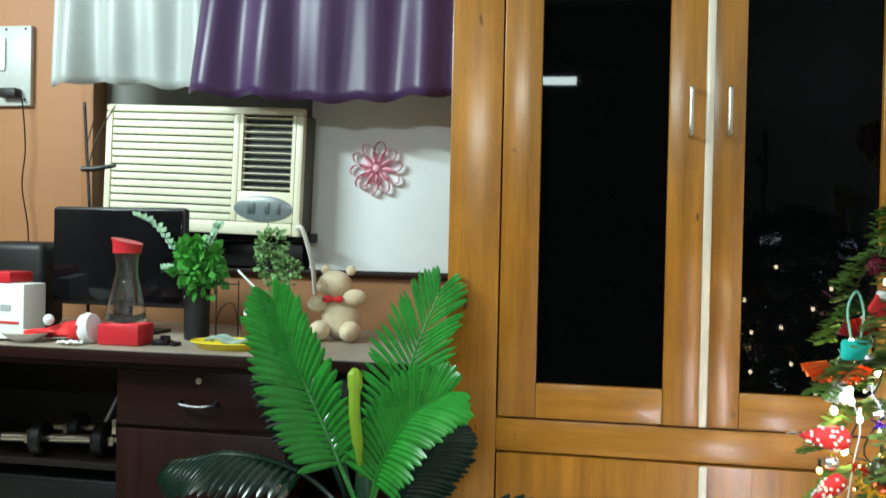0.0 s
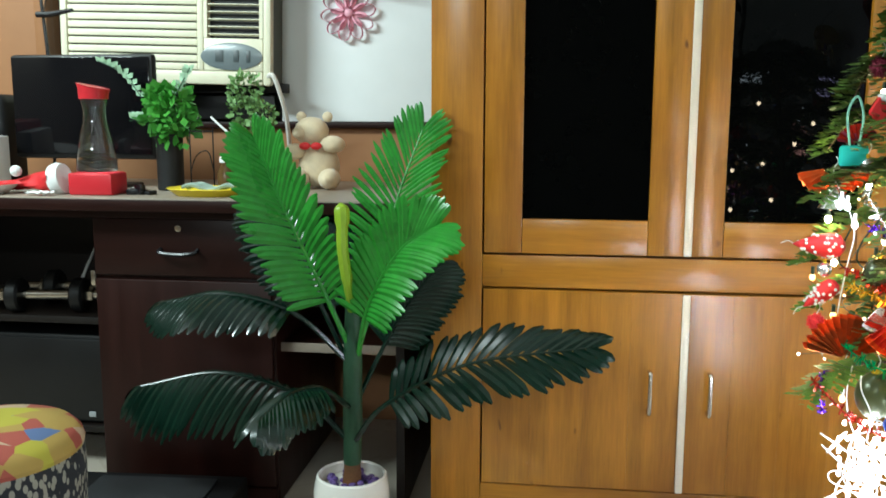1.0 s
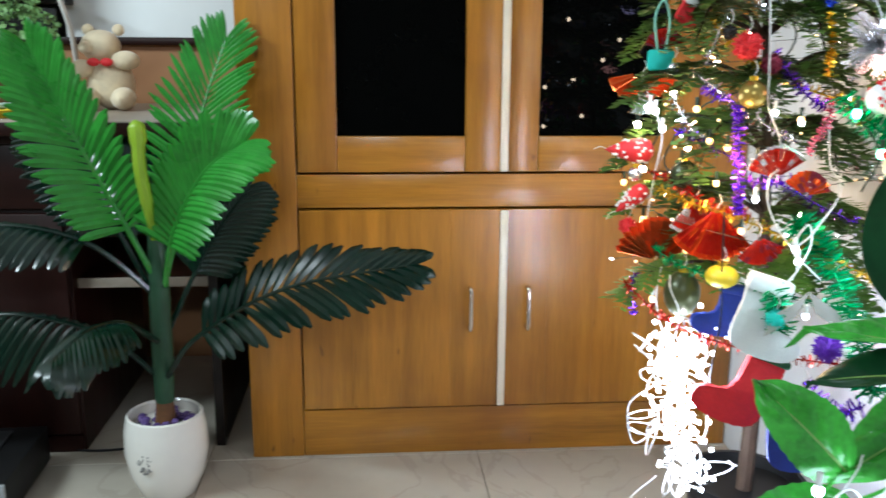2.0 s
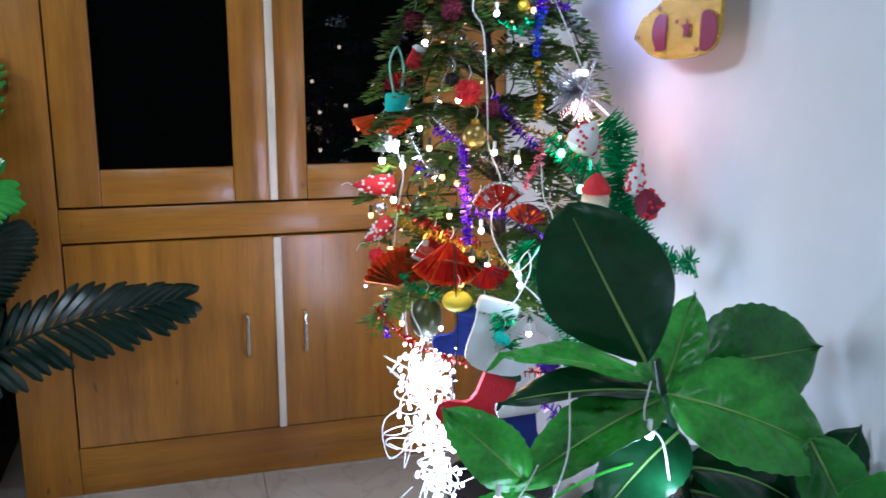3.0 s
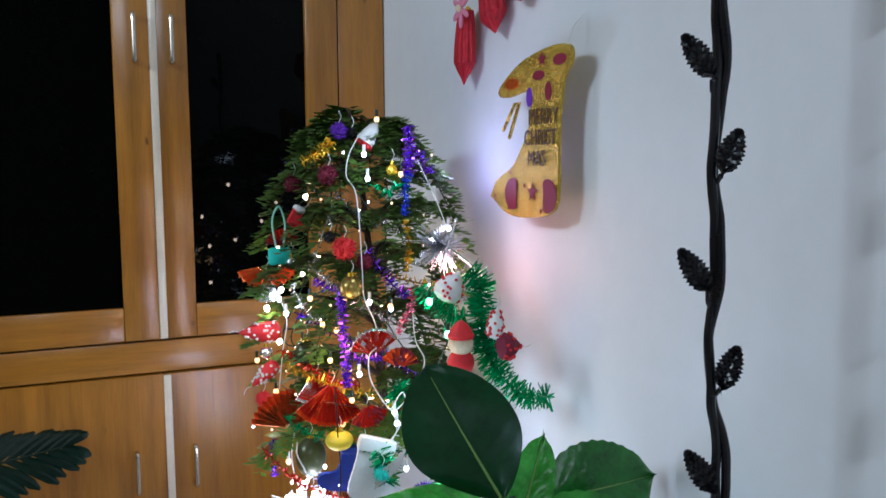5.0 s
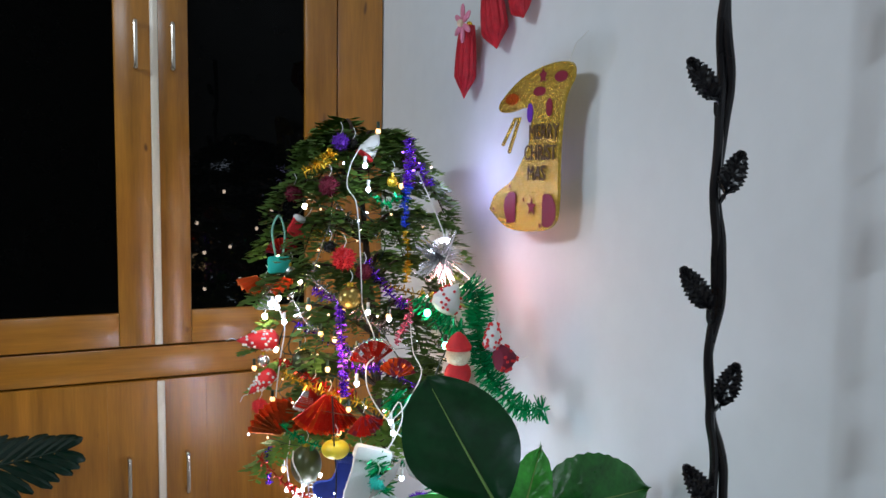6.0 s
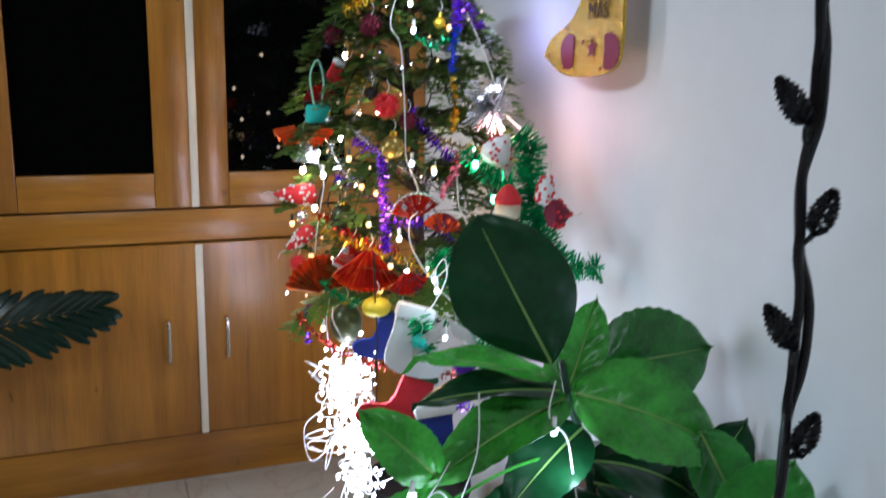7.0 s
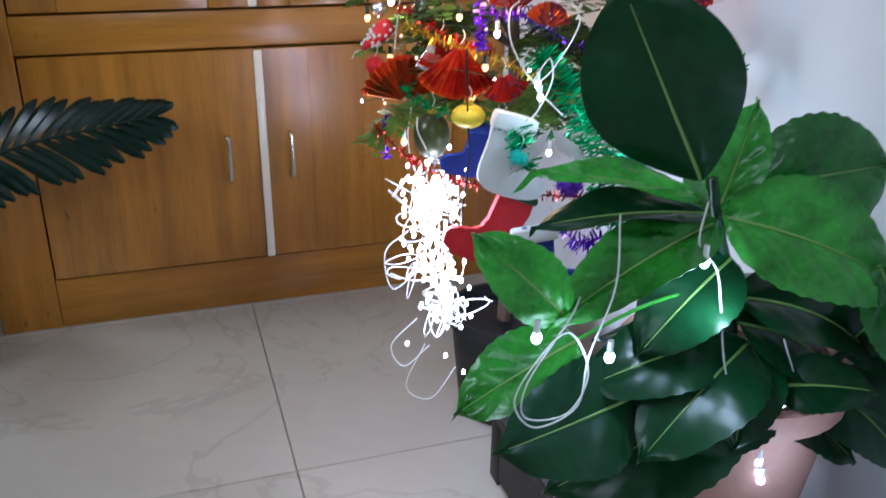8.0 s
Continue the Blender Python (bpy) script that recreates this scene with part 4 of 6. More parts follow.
def light_heap():
    """A tangled bundle of white string lights hung low on the tree."""
    o = Vector((0.700, 1.38, 0.330))
    t = thing("string_light_bundle", Matrix.Translation(o), "tangled bundle of glowing white string lights", "string lights")
    for i in range(48):
        c = Vector((rnd(-0.045, 0.035), rnd(-0.05, 0.05), rnd(-0.09, 0.16)))
        c.x += -0.02 * (c.z / 0.16)
        a, b = some_way(), some_way()
        rr = rnd(0.014, 0.034)
        pts = [c + a * rr * math.cos(k * 0.9 + i) * rnd(0.7, 1.1) + b * rr * math.sin(k * 0.9 + i) * rnd(0.9, 1.4) for k in range(9)]
        part("cable", rod(spline(pts, 5), 0.0010, 5), WIREW, t)
    me = mesh_of("bulb", ball(0.0029, (0, 0, 0), 8, 6, (1, 1, 1.3)), BULB_C)
    for i in range(230):
        z = rnd(-0.085, 0.165)
        w = 0.040 if z > -0.06 else 0.03
        b = new("bulb", me)
        b.parent = t
        b.location = (random.gauss(0, w * 0.52) + (0.012 if z < 0 else -0.01), random.gauss(0, 0.03) - 0.01, z)
    # loops that hang out below
    for pts in ([(-0.05, -0.02, 0.08), (-0.085, -0.02, 0.05), (-0.075, -0.02, -0.01), (-0.04, -0.02, 0.01)], [(-0.04, -0.03, -0.06), (-0.08, -0.03, -0.10), (-0.06, -0.03, -0.14), (-0.02, -0.03, -0.11)],
                [(-0.03, -0.04, -0.10), (-0.06, -0.04, -0.17), (-0.02, -0.04, -0.20), (0.02, -0.04, -0.15)], [(-0.03, -0.04, 0.16), (-0.03, -0.05, 0.20), (-0.045, -0.05, 0.235), (-0.04, -0.03, 0.25)]):
        part("cable", rod(spline(pts, 6), 0.0011, 5), WIREW, t)
    for p in ((-0.058, -0.04, -0.095), (0.0, -0.05, -0.12), (0.03, -0.05, -0.155), (-0.03, -0.05, 0.19), (0.0, -0.05, 0.21), (0.02, -0.06, 0.18), (-0.05, -0.04, 0.165)):
        b = new("bulb", me)
        b.parent = t
        b.location = p


light_heap()


# ---- ornaments ----
def hook(t, top, length=0.02, material=WIREW):
    part("loop", rod(spline([Vector(top), Vector(top) + Vector((0.004, 0, length * 0.5)), Vector(top) + Vector((0, 0, length))], 4), 0.0007, 4), material, t)


def pompom(at, r, material, label):
    t = thing("pompom", Matrix.Translation(at), label, "ornament")
    bm = ball(r * 0.72, (0, 0, 0), 12, 8)
    for i in range(260):
        d = some_way()
        e = d * r * rnd(0.86, 1.06)
        s = d.orthogonal().normalized() * r * 0.09
        s2 = d.cross(s)
        v = [bm.verts.new(d * r * 0.6 + s), bm.verts.new(d * r * 0.6 - s * 0.5 + s2 * 0.8), bm.verts.new(d * r * 0.6 - s * 0.5 - s2 * 0.8), bm.verts.new(e)]
        for f in ((0, 1, 3), (1, 2, 3), (2, 0, 3)):
            bm.faces.new([v[k] for k in f])
    part("tuft", bm, material, t)
    hook(t, (0, 0, r * 0.8))
    return t


def fan(at, r, material, label, a0=200, a1=340, turn=(0, 0, 0), inner=0.15, pleats=13, edge=None):
    """A pleated foil fan: a fluted sector."""
    t = thing("pleated_fan", Matrix.Translation(at) @ pose(0, 0, 0, *turn), label, "ornament")

    def p(u, v):
        a = radians(a0 + (a1 - a0) * u)
        rr = r * (inner + (1 - inner) * v)
        k = (round(u * pleats * 2) % 2) * 2 - 1
        return (rr * math.cos(a), k * 0.10 * rr, rr * math.sin(a))
    bm = sheet(p, pleats * 2, 4, 0.0006)
    for f in bm.faces:
        f.material_index = 1 if random.random() < 0.32 else 0
    part("pleats", bm, [material, edge or MAROON], t, smooth=False)
    if edge:
        def q(u, v):
            a = radians(a0 + (a1 - a0) * u)
            rr = r * (0.97 + 0.10 * v)
            k = (round(u * pleats * 2) % 2) * 2 - 1
            return (rr * math.cos(a), k * 0.10 * rr - 0.001, rr * math.sin(a))
        part("edging", sheet(q, pleats * 2, 1, 0.0006), edge, t, smooth=False)
    hook(t, (0, 0, 0.0))
    return t


def bauble(at, r, material, label, squash=1.0):
    t = thing("bauble", Matrix.Translation(at), label, "ornament")
    part("globe", ball(r, (0, 0, 0), 20, 14, (1, 1, squash)), material, t)
    part("cap", lathe([(0.0, r * squash), (r * 0.28, r * squash * 0.96), (r * 0.28, r * squash + 0.005), (0.0, r * squash + 0.006)], 12), YELLOWFOIL, t)
    hook(t, (0, 0, r * squash + 0.005))


def sock(at, h, body, cuff, label, turn=0.0, lean=0.0, flip=1, cuff_part=0.30):
    """A flat felt stocking: padded foot and leg, and a cuff; h: its height."""
    t = thing("felt_stocking", Matrix.Translation(at) @ pose(0, 0, 0, 0, lean, turn), label, "ornament")
    k = h
    out = [(-0.22, 0.0), (0.22, 0.0), (0.24, -0.45), (0.25, -0.72), (0.20, -0.90), (0.0, -0.99), (-0.35, -1.0), (-0.60, -0.93), (-0.66, -0.78), (-0.58, -0.66), (-0.30, -0.58), (-0.22, -0.42)]
    bm = bmesh.new()
    line = spline([(flip * x * k, 0, z * k) for x, z in out], 4)
    for yy in (-0.006, 0.006):
        bm.faces.new([bm.verts.new((p.x, yy * (0.5 if q % 2 else 1.0), p.z)) for q, p in enumerate(line)])
    bm.verts.ensure_lookup_table()
    n = len(line)
    for i in range(n):
        bm.faces.new((bm.verts[i], bm.verts[(i + 1) % n], bm.verts[n + (i + 1) % n], bm.verts[n + i]))
    part("foot", bm, body, t, "padded felt foot")
    part("cuff", box(-0.29 * k, 0.29 * k, -0.011, 0.011, -cuff_part * k, 0.03 * k, 0.006), cuff, t, "white felt cuff")
    hook(t, (0.2 * k, 0, 0.02 * k), 0.03)


def cone(at, r, h, material, dots, label, turn=(0, 0, 0)):
    t = thing("cone_ornament", Matrix.Translation(at) @ pose(0, 0, 0, *turn), label, "ornament")
    part("cone", lathe([(0.0, h * 0.55), (r * 0.35, h * 0.38), (r * 0.8, h * 0.1), (r, -h * 0.15), (r * 0.85, -h * 0.36), (r * 0.4, -h * 0.45), (0.0, -h * 0.46)], 20), material, t)
    bm = bmesh.new()
    for i in range(46):
        z = rnd(-0.36, 0.42)
        rr = r * (1.0 if z < 0 else 1.0 - 0.95 * z / 0.55 * 0.75) * (0.96 if z > -0.25 else 0.9)
        a = rnd(0, 6.28)
        ball(0.0026, (rr * math.cos(a), rr * math.sin(a), z * h), 6, 4, (1, 1, 1), bm)
    part("dots", bm, dots, t, "raised pale dots")
    hook(t, (0, 0, h * 0.5))


pompom((0.744, 1.345, 0.896), 0.023, RED, "bright red fluffy pompom on the tree")
pompom((0.728, 1.375, 1.014), 0.020, MAROON, "dark maroon pompom on the tree")
pompom((0.777, 1.340, 0.873), 0.016, MAROON, "dark red pompom beside a tinsel strand")
pompom((0.752, 1.390, 1.087), 0.017, VIOLET, "purple pompom at the tree's top")
pompom((0.774, 1.390, 1.081), 0.014, BLACK, "black pompom near the tree's top")
pompom((0.629, 1.460, 0.629), 0.016, RED, "small red pompom at the tree's edge")
pompom((0.836, 1.230, 0.509), 0.022, VIOLET, "purple fluffy pompom by the felt stocking")
pompom((0.683, 1.430, 1.000), 0.018, MAROON, "dark maroon pompom at the tree's edge")
pompom((0.724, 1.360, 0.914), 0.012, BLACK, "small black pompom on the tree")
pompom((0.771, 1.250, 0.544), 0.016, TEAL, "teal pompom below the green tinsel")
fan((0.644, 1.475, 0.859), 0.048, ORANGEFOIL, "orange pleated foil fan hanging at the edge", 190, 350, (35, 0, -10), 0.3, 11, ORANGEFOIL)
fan((0.661, 1.420, 0.585), 0.062, COPPERFOIL, "large copper and gold pleated foil fan", 15, 165, (0, 0, 8), 0.1, 15, ORANGEFOIL)
fan((0.715, 1.335, 0.678), 0.068, REDFOIL, "large red pleated foil fan", 222, 322, (0, 8, -6), 0.1, 13, ORANGEFOIL)
fan((0.767, 1.310, 0.643), 0.040, REDFOIL, "crimson pleated foil fan", 215, 330, (0, -8, 0), 0.15, 9)
fan((0.781, 1.305, 0.723), 0.042, REDFOIL, "red foil fan behind the cable", 20, 150, (0, -14, 0), 0.15, 11, SILVERFOIL)
fan((0.816, 1.290, 0.702), 0.034, ORANGEFOIL, "orange pleated foil fan", 20, 160, (0, 10, 0), 0.15, 9)
fan((0.700, 1.385, 0.685), 0.050, REDFOIL, "red pleated foil fan with pale edge", 250, 345, (0, 20, 0), 0.15, 11, SILVERFOIL)
fan((0.671, 1.465, 0.892), 0.030, REDFOIL, "red pleated foil fan behind a teal tag", 20, 170, (0, 0, 0), 0.15, 9)
cone((0.632, 1.475, 0.743), 0.019, 0.074, RED, FELTW, "red cone ornament with white dots", (0, -88, 0))
cone((0.635, 1.465, 0.671), 0.014, 0.060, RED, FELTW, "red and white cone ornament", (0, -130, 0))
cone((0.893, 1.255, 0.835), 0.024, 0.055, FELTW, RED, "white and red chequered cone on the garland", (0, 35, 0))
cone((0.941, 1.190, 0.782), 0.014, 0.050, FELTW, RED, "white and red chequered cone by the wall", (0, 8, 0))
cone((0.960, 1.180, 0.747), 0.022, 0.040, MAROON, RED, "dark red cone ornament by the wall", (0, 90, 0))
bauble((0.721, 1.315, 0.586), 0.023, YELLOW, "yellow felt bauble on the tree", 0.7)
bauble((0.687, 1.370, 0.547), 0.026, mat("olive_glass_bauble", (0.06, 0.07, 0.025), 0.3, 0.2), "olive green bauble on the tree", 1.3)
bauble((0.752, 1.335, 0.832), 0.020, mat("dull_gold_bauble", (0.30, 0.21, 0.05), 0.25, 0.6, var=0.3), "dull gold bauble on the tree")
bauble((0.693, 1.410, 0.714), 0.020, mat("olive_glass_bauble", (0.05, 0.06, 0.03), 0.25, 0.3), "olive green bauble on the tree", 1.1)
bauble((0.638, 1.470, 0.707), 0.011, SILVERFOIL, "small silver bauble on the tree")
bauble((0.681, 1.450, 0.864), 0.010, SILVERFOIL, "small silver bauble on the tree")
bauble((0.832, 1.355, 1.022), 0.010, YELLOWFOIL, "small gold bauble on the tree")
sock((0.693, 1.425, 0.961), 0.036, RED, FELTW, "small red stocking with white cuff", 5, 30, -1)
sock((0.774, 1.275, 0.592), 0.108, FELTW, FELTW, "white felt stocking hung on the tree", -8, 17, -1, 0.2)
sock((0.785, 1.285, 0.480), 0.112, RED, mat("green_felt_trim", (0.03, 0.12, 0.05), 0.8), "red felt stocking with thin green trim", -8, 22, 1, 0.08)
sock((0.793, 1.240, 0.444), 0.115, BLUEFELT, FELTW, "dark blue felt stocking with white trim", -8, -6, -1, 0.16)
sock((0.745, 1.320, 0.571), 0.075, BLUEFELT, BLUEFELT, "dark blue felt stocking behind the yellow bauble", -8, 10, 1, 0.16)


def small_bits():
    t = thing("gift_tag", pose(0.663, 1.455, 0.876), "teal felt tag hung on a cord", "ornament")
    part("tag", box(-0.020, 0.020, -0.006, 0.006, -0.015, 0.015, 0.005), TEAL, t)
    part("loop", rod(spline([(-0.006, 0, 0.013), (-0.012, 0, 0.06), (0.0, 0, 0.085), (0.010, 0, 0.055), (0.006, 0, 0.013)], 5), 0.0018, 5), mat("mint_cord", (0.25, 0.55, 0.42), 0.7), t, "mint cord")
    b = thing("silver_bell", pose(0.642, 1.470, 0.805), "small silver bell hanging on the tree", "ornament")
    part("bell", lathe([(0.0, 0.024), (0.006, 0.024), (0.009, 0.016), (0.012, 0.004), (0.018, -0.004), (0.019, -0.006), (0.016, -0.005), (0.0, 0.02)], 18), SILVERFOIL, b)
    part("clapper", ball(0.004, (0, 0, -0.006), 8, 6), SILVERFOIL, b)
    part("loop", rod([(0, 0, 0.022), (0, 0, 0.05)], 0.0007, 4), WIREW, b)
    s = thing("silver_star", pose(0.888, 1.280, 0.899, 0, 0, 10), "crinkled silver tinsel star", "ornament")
    faces = []
    for i in range(420):
        d = some_way()
        d.y *= 0.5
        k = 0.5 + 0.5 * abs(math.cos(2.5 * math.atan2(d.z, d.x)))
        e = d * 0.052 * k * rnd(0.6, 1.1)
        w = d.orthogonal().normalized() * 0.0012
        faces.append((-w, w, e + w, e - w))
    quads("fringe", faces, SILVERFOIL, s)
    part("stick", rod([(-0.045, -0.01, 0.038), (0.055, -0.01, -0.035)], 0.0022, 6), SILVERFOIL, s)
    part("stick", rod([(-0.012, -0.012, -0.04), (0.022, -0.012, 0.045)], 0.0022, 6), SILVERFOIL, s)
    c = thing("snow_cone", pose(0.800, 1.375, 1.081, 0, 35, 0) @ Matrix.Diagonal((0.8, 0.8, 0.9, 1)), "white felt cone at the tree's top", "ornament")
    part("cone", lathe([(0.0, 0.03), (0.012, 0.015), (0.020, -0.012), (0.018, -0.02), (0.0, -0.02)], 16), FELTW, c)
    part("trim", lathe([(0.018, -0.018), (0.022, -0.022), (0.018, -0.027), (0.0, -0.027)], 16), RED, c, "red trim")
    # plain plush doll: one mesh
    bm = ball(0.023, (0, 0, 0), 16, 10)
    own = lathe([(0.024, 0.010), (0.025, 0.016), (0.014, 0.034), (0.004, 0.042), (0.0, 0.043)], 16)
    nb = len(bm.faces)
    merge(bm, own)
    merge(bm, ball(0.026, (0, 0, -0.036), 14, 9, (1, 0.8, 1)))
    bm.faces.ensure_lookup_table()
    for f in bm.faces[nb:]:
        f.material_index = 1
    ob = solid("plush_doll", bm, [CREAM, RED], "small plush doll with a red cap on the garland", "ornament")
    ob.matrix_world = pose(0.888, 1.205, 0.753) @ Matrix.Diagonal((0.86, 0.86, 0.86, 1))
    r = thing("grey_ribbon", pose(0.811, 1.245, 0.570), "grey felt ribbon bow on the tree", "ornament")
    for sg in (-1, 1):
        part("tail", sheet(lambda u, v: (sg * 0.045 * u + 0.012 * v * sg, -0.004 * math.sin(3 * u), 0.012 - 0.03 * u - 0.03 * v), 8, 4, 0.0015), mat("grey_felt", (0.32, 0.29, 0.26), 0.8), r)


small_bits()


# ---- the rubber plant ----
def leaf(base, tip, width, face, material, parent, bend=0.15, cup=0.12, rib=True, veins=1.5, peak=0.80, blunt=False):
    """A broad pointed leaf from base to tip; face: the way its upper side looks."""
    b, e = Vector(base), Vector(tip)
    d = e - b
    ln = d.length
    d.normalize()
    n = (Vector(face) - d * Vector(face).dot(d)).normalized()
    s = d.cross(n)

    def p(u, v):
        w = width * 0.54 * (math.sin(math.pi * min(1.0, u ** peak)) ** 0.62) * (1 - 0.05 * u) * (1 + (0.0 if blunt else 0.018) * math.sin(70 * u))
        if u > 0.88 and not blunt:
            w *= max(0.0, (1 - u) / 0.12) ** 0.7
        k = (v - 0.5) * 2
        wave = 0.02 * ln * math.sin(9 * u + 3 * k) * abs(k) + 0.030 * ln * math.sqrt(abs(math.sin(17 * u - 5.0 * abs(k)))) * min(1.0, 3 * abs(k)) * (1.1 - abs(k)) * veins
        return b + d * ln * u + s * w * k + n * (cup * w * abs(k) + wave - bend * ln * (u - 0.5) ** 2 * 1.0 - 0.5 * bend * ln * u * u)
    lf = part("leaf", sheet(p, 60, 18, 0.0009), material, parent)
    if rib:
        pts = [Vector(p(u / 14, 0.5)) + n * 0.0006 for u in range(0, 14)]
        part("midrib", rod(pts, [0.0022 - 0.0018 * i / 13 for i in range(14)], 5), LEAF_RIB, lf, "pale midrib")
    return lf


def rubber_plant():
    ox, oy = 0.905, 0.945
    t = thing("potted_rubber_plant", pose(ox, oy, 0.13), "broad-leaved green house plant in a pinkish pot", "potted plant")
    O = Vector((ox, oy, 0.13))
    part("pot", lathe([(0.0, 0.003), (0.080, 0.0), (0.086, 0.006), (0.118, 0.235), (0.127, 0.240), (0.127, 0.268), (0.114, 0.268), (0.110, 0.240), (0.0, 0.238)], 30), PINKPOT, t, "pinkish clay pot")
    part("soil", lathe([(0.0, 0.248), (0.05, 0.250), (0.109, 0.243)], 20), BARK, t, "dark soil")
    top = Vector((0.821, 0.908, 0.625))
    stem = spline([O + Vector((0.0, 0, 0.24)), (0.904, 0.928, 0.351), (0.867, 0.913, 0.489), (0.833, 0.908, 0.580), top], 6)
    part("stem", rod([p - O for p in stem], [0.008 - 0.004 * i / (len(stem) - 1) for i in range(len(stem))], 8), STEM, t)
    part("stem", rod([p - O for p in spline([O + Vector((0.03, 0.02, 0.24)), (0.964, 0.928, 0.328), (0.987, 0.868, 0.430)], 6)], 0.005, 7), STEM, t)
    # most D leaves sit low: their shade is in the colour
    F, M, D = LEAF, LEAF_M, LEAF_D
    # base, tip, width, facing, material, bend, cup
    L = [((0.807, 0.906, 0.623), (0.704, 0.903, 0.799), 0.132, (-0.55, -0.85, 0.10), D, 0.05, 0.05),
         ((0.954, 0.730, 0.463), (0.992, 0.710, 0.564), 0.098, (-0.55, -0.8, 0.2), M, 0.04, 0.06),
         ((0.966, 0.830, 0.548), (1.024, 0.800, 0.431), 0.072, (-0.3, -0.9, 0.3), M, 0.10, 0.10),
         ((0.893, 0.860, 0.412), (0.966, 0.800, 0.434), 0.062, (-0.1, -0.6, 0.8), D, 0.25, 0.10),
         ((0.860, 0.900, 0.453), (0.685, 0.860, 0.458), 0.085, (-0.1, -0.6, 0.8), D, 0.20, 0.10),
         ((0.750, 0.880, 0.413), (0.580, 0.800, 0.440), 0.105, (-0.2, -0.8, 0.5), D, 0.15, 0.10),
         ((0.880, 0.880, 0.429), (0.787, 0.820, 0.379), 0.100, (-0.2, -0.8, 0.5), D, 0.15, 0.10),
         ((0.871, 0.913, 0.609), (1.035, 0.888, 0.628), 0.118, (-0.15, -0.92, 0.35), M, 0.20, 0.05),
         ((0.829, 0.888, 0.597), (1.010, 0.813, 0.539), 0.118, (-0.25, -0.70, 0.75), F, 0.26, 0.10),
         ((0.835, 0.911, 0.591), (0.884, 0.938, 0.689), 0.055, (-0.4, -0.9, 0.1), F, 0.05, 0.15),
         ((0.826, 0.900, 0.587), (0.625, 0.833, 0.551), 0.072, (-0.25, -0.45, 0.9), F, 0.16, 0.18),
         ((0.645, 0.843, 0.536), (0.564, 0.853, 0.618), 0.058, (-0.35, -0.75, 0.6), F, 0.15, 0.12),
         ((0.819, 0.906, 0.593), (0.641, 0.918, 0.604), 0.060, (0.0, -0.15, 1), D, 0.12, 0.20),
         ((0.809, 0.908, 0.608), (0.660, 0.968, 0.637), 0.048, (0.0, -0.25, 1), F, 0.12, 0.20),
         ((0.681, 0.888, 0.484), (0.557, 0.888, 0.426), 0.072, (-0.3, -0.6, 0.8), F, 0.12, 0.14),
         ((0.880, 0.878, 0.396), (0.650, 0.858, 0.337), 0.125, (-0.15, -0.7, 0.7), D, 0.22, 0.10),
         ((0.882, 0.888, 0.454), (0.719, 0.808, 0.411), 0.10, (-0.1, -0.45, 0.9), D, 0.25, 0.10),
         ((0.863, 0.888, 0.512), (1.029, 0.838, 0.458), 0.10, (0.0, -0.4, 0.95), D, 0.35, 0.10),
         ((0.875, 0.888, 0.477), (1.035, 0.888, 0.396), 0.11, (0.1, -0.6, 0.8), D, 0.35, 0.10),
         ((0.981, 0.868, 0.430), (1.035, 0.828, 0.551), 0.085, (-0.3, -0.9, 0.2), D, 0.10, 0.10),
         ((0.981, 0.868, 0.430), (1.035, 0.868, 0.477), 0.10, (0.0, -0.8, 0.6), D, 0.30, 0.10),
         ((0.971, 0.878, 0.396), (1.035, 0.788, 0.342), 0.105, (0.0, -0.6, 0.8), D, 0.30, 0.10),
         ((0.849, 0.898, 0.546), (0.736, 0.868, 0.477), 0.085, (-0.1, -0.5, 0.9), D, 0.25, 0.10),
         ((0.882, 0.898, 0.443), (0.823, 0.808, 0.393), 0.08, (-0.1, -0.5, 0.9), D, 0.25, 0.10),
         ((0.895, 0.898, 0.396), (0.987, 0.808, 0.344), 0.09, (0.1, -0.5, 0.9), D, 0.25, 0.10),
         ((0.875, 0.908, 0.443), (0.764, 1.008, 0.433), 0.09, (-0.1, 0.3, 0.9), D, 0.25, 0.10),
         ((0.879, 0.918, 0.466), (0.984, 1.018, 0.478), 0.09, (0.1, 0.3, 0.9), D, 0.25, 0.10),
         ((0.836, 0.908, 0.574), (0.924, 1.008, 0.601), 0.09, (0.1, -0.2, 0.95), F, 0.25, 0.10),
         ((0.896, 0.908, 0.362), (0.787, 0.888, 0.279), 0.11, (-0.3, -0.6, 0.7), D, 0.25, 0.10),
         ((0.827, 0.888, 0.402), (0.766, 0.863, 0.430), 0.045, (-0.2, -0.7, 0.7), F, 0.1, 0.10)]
    for a, b, c in (((0.861, 0.908, 0.512), (0.756, 0.888, 0.511), (0.681, 0.888, 0.484)), ((0.836, 0.908, 0.574), (0.733, 0.868, 0.546), (0.645, 0.843, 0.536)), ((0.832, 0.908, 0.591), (0.843, 0.910, 0.597), (0.857, 0.913, 0.605))):
        part("leaf_stalk", rod([Vector(p) - O for p in spline([a, b, c], 4)], 0.0018, 6), LEAF, t)
    part("leaf_stalk", rod([Vector(p) - O for p in spline([(0.925, 0.90, 0.42), (0.998, 0.800, 0.382), (0.954, 0.730, 0.463)], 4)], 0.0028, 6), STEM, t)
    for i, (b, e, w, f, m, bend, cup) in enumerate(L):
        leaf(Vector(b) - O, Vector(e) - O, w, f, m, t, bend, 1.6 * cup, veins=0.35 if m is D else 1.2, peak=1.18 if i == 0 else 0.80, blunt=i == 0)


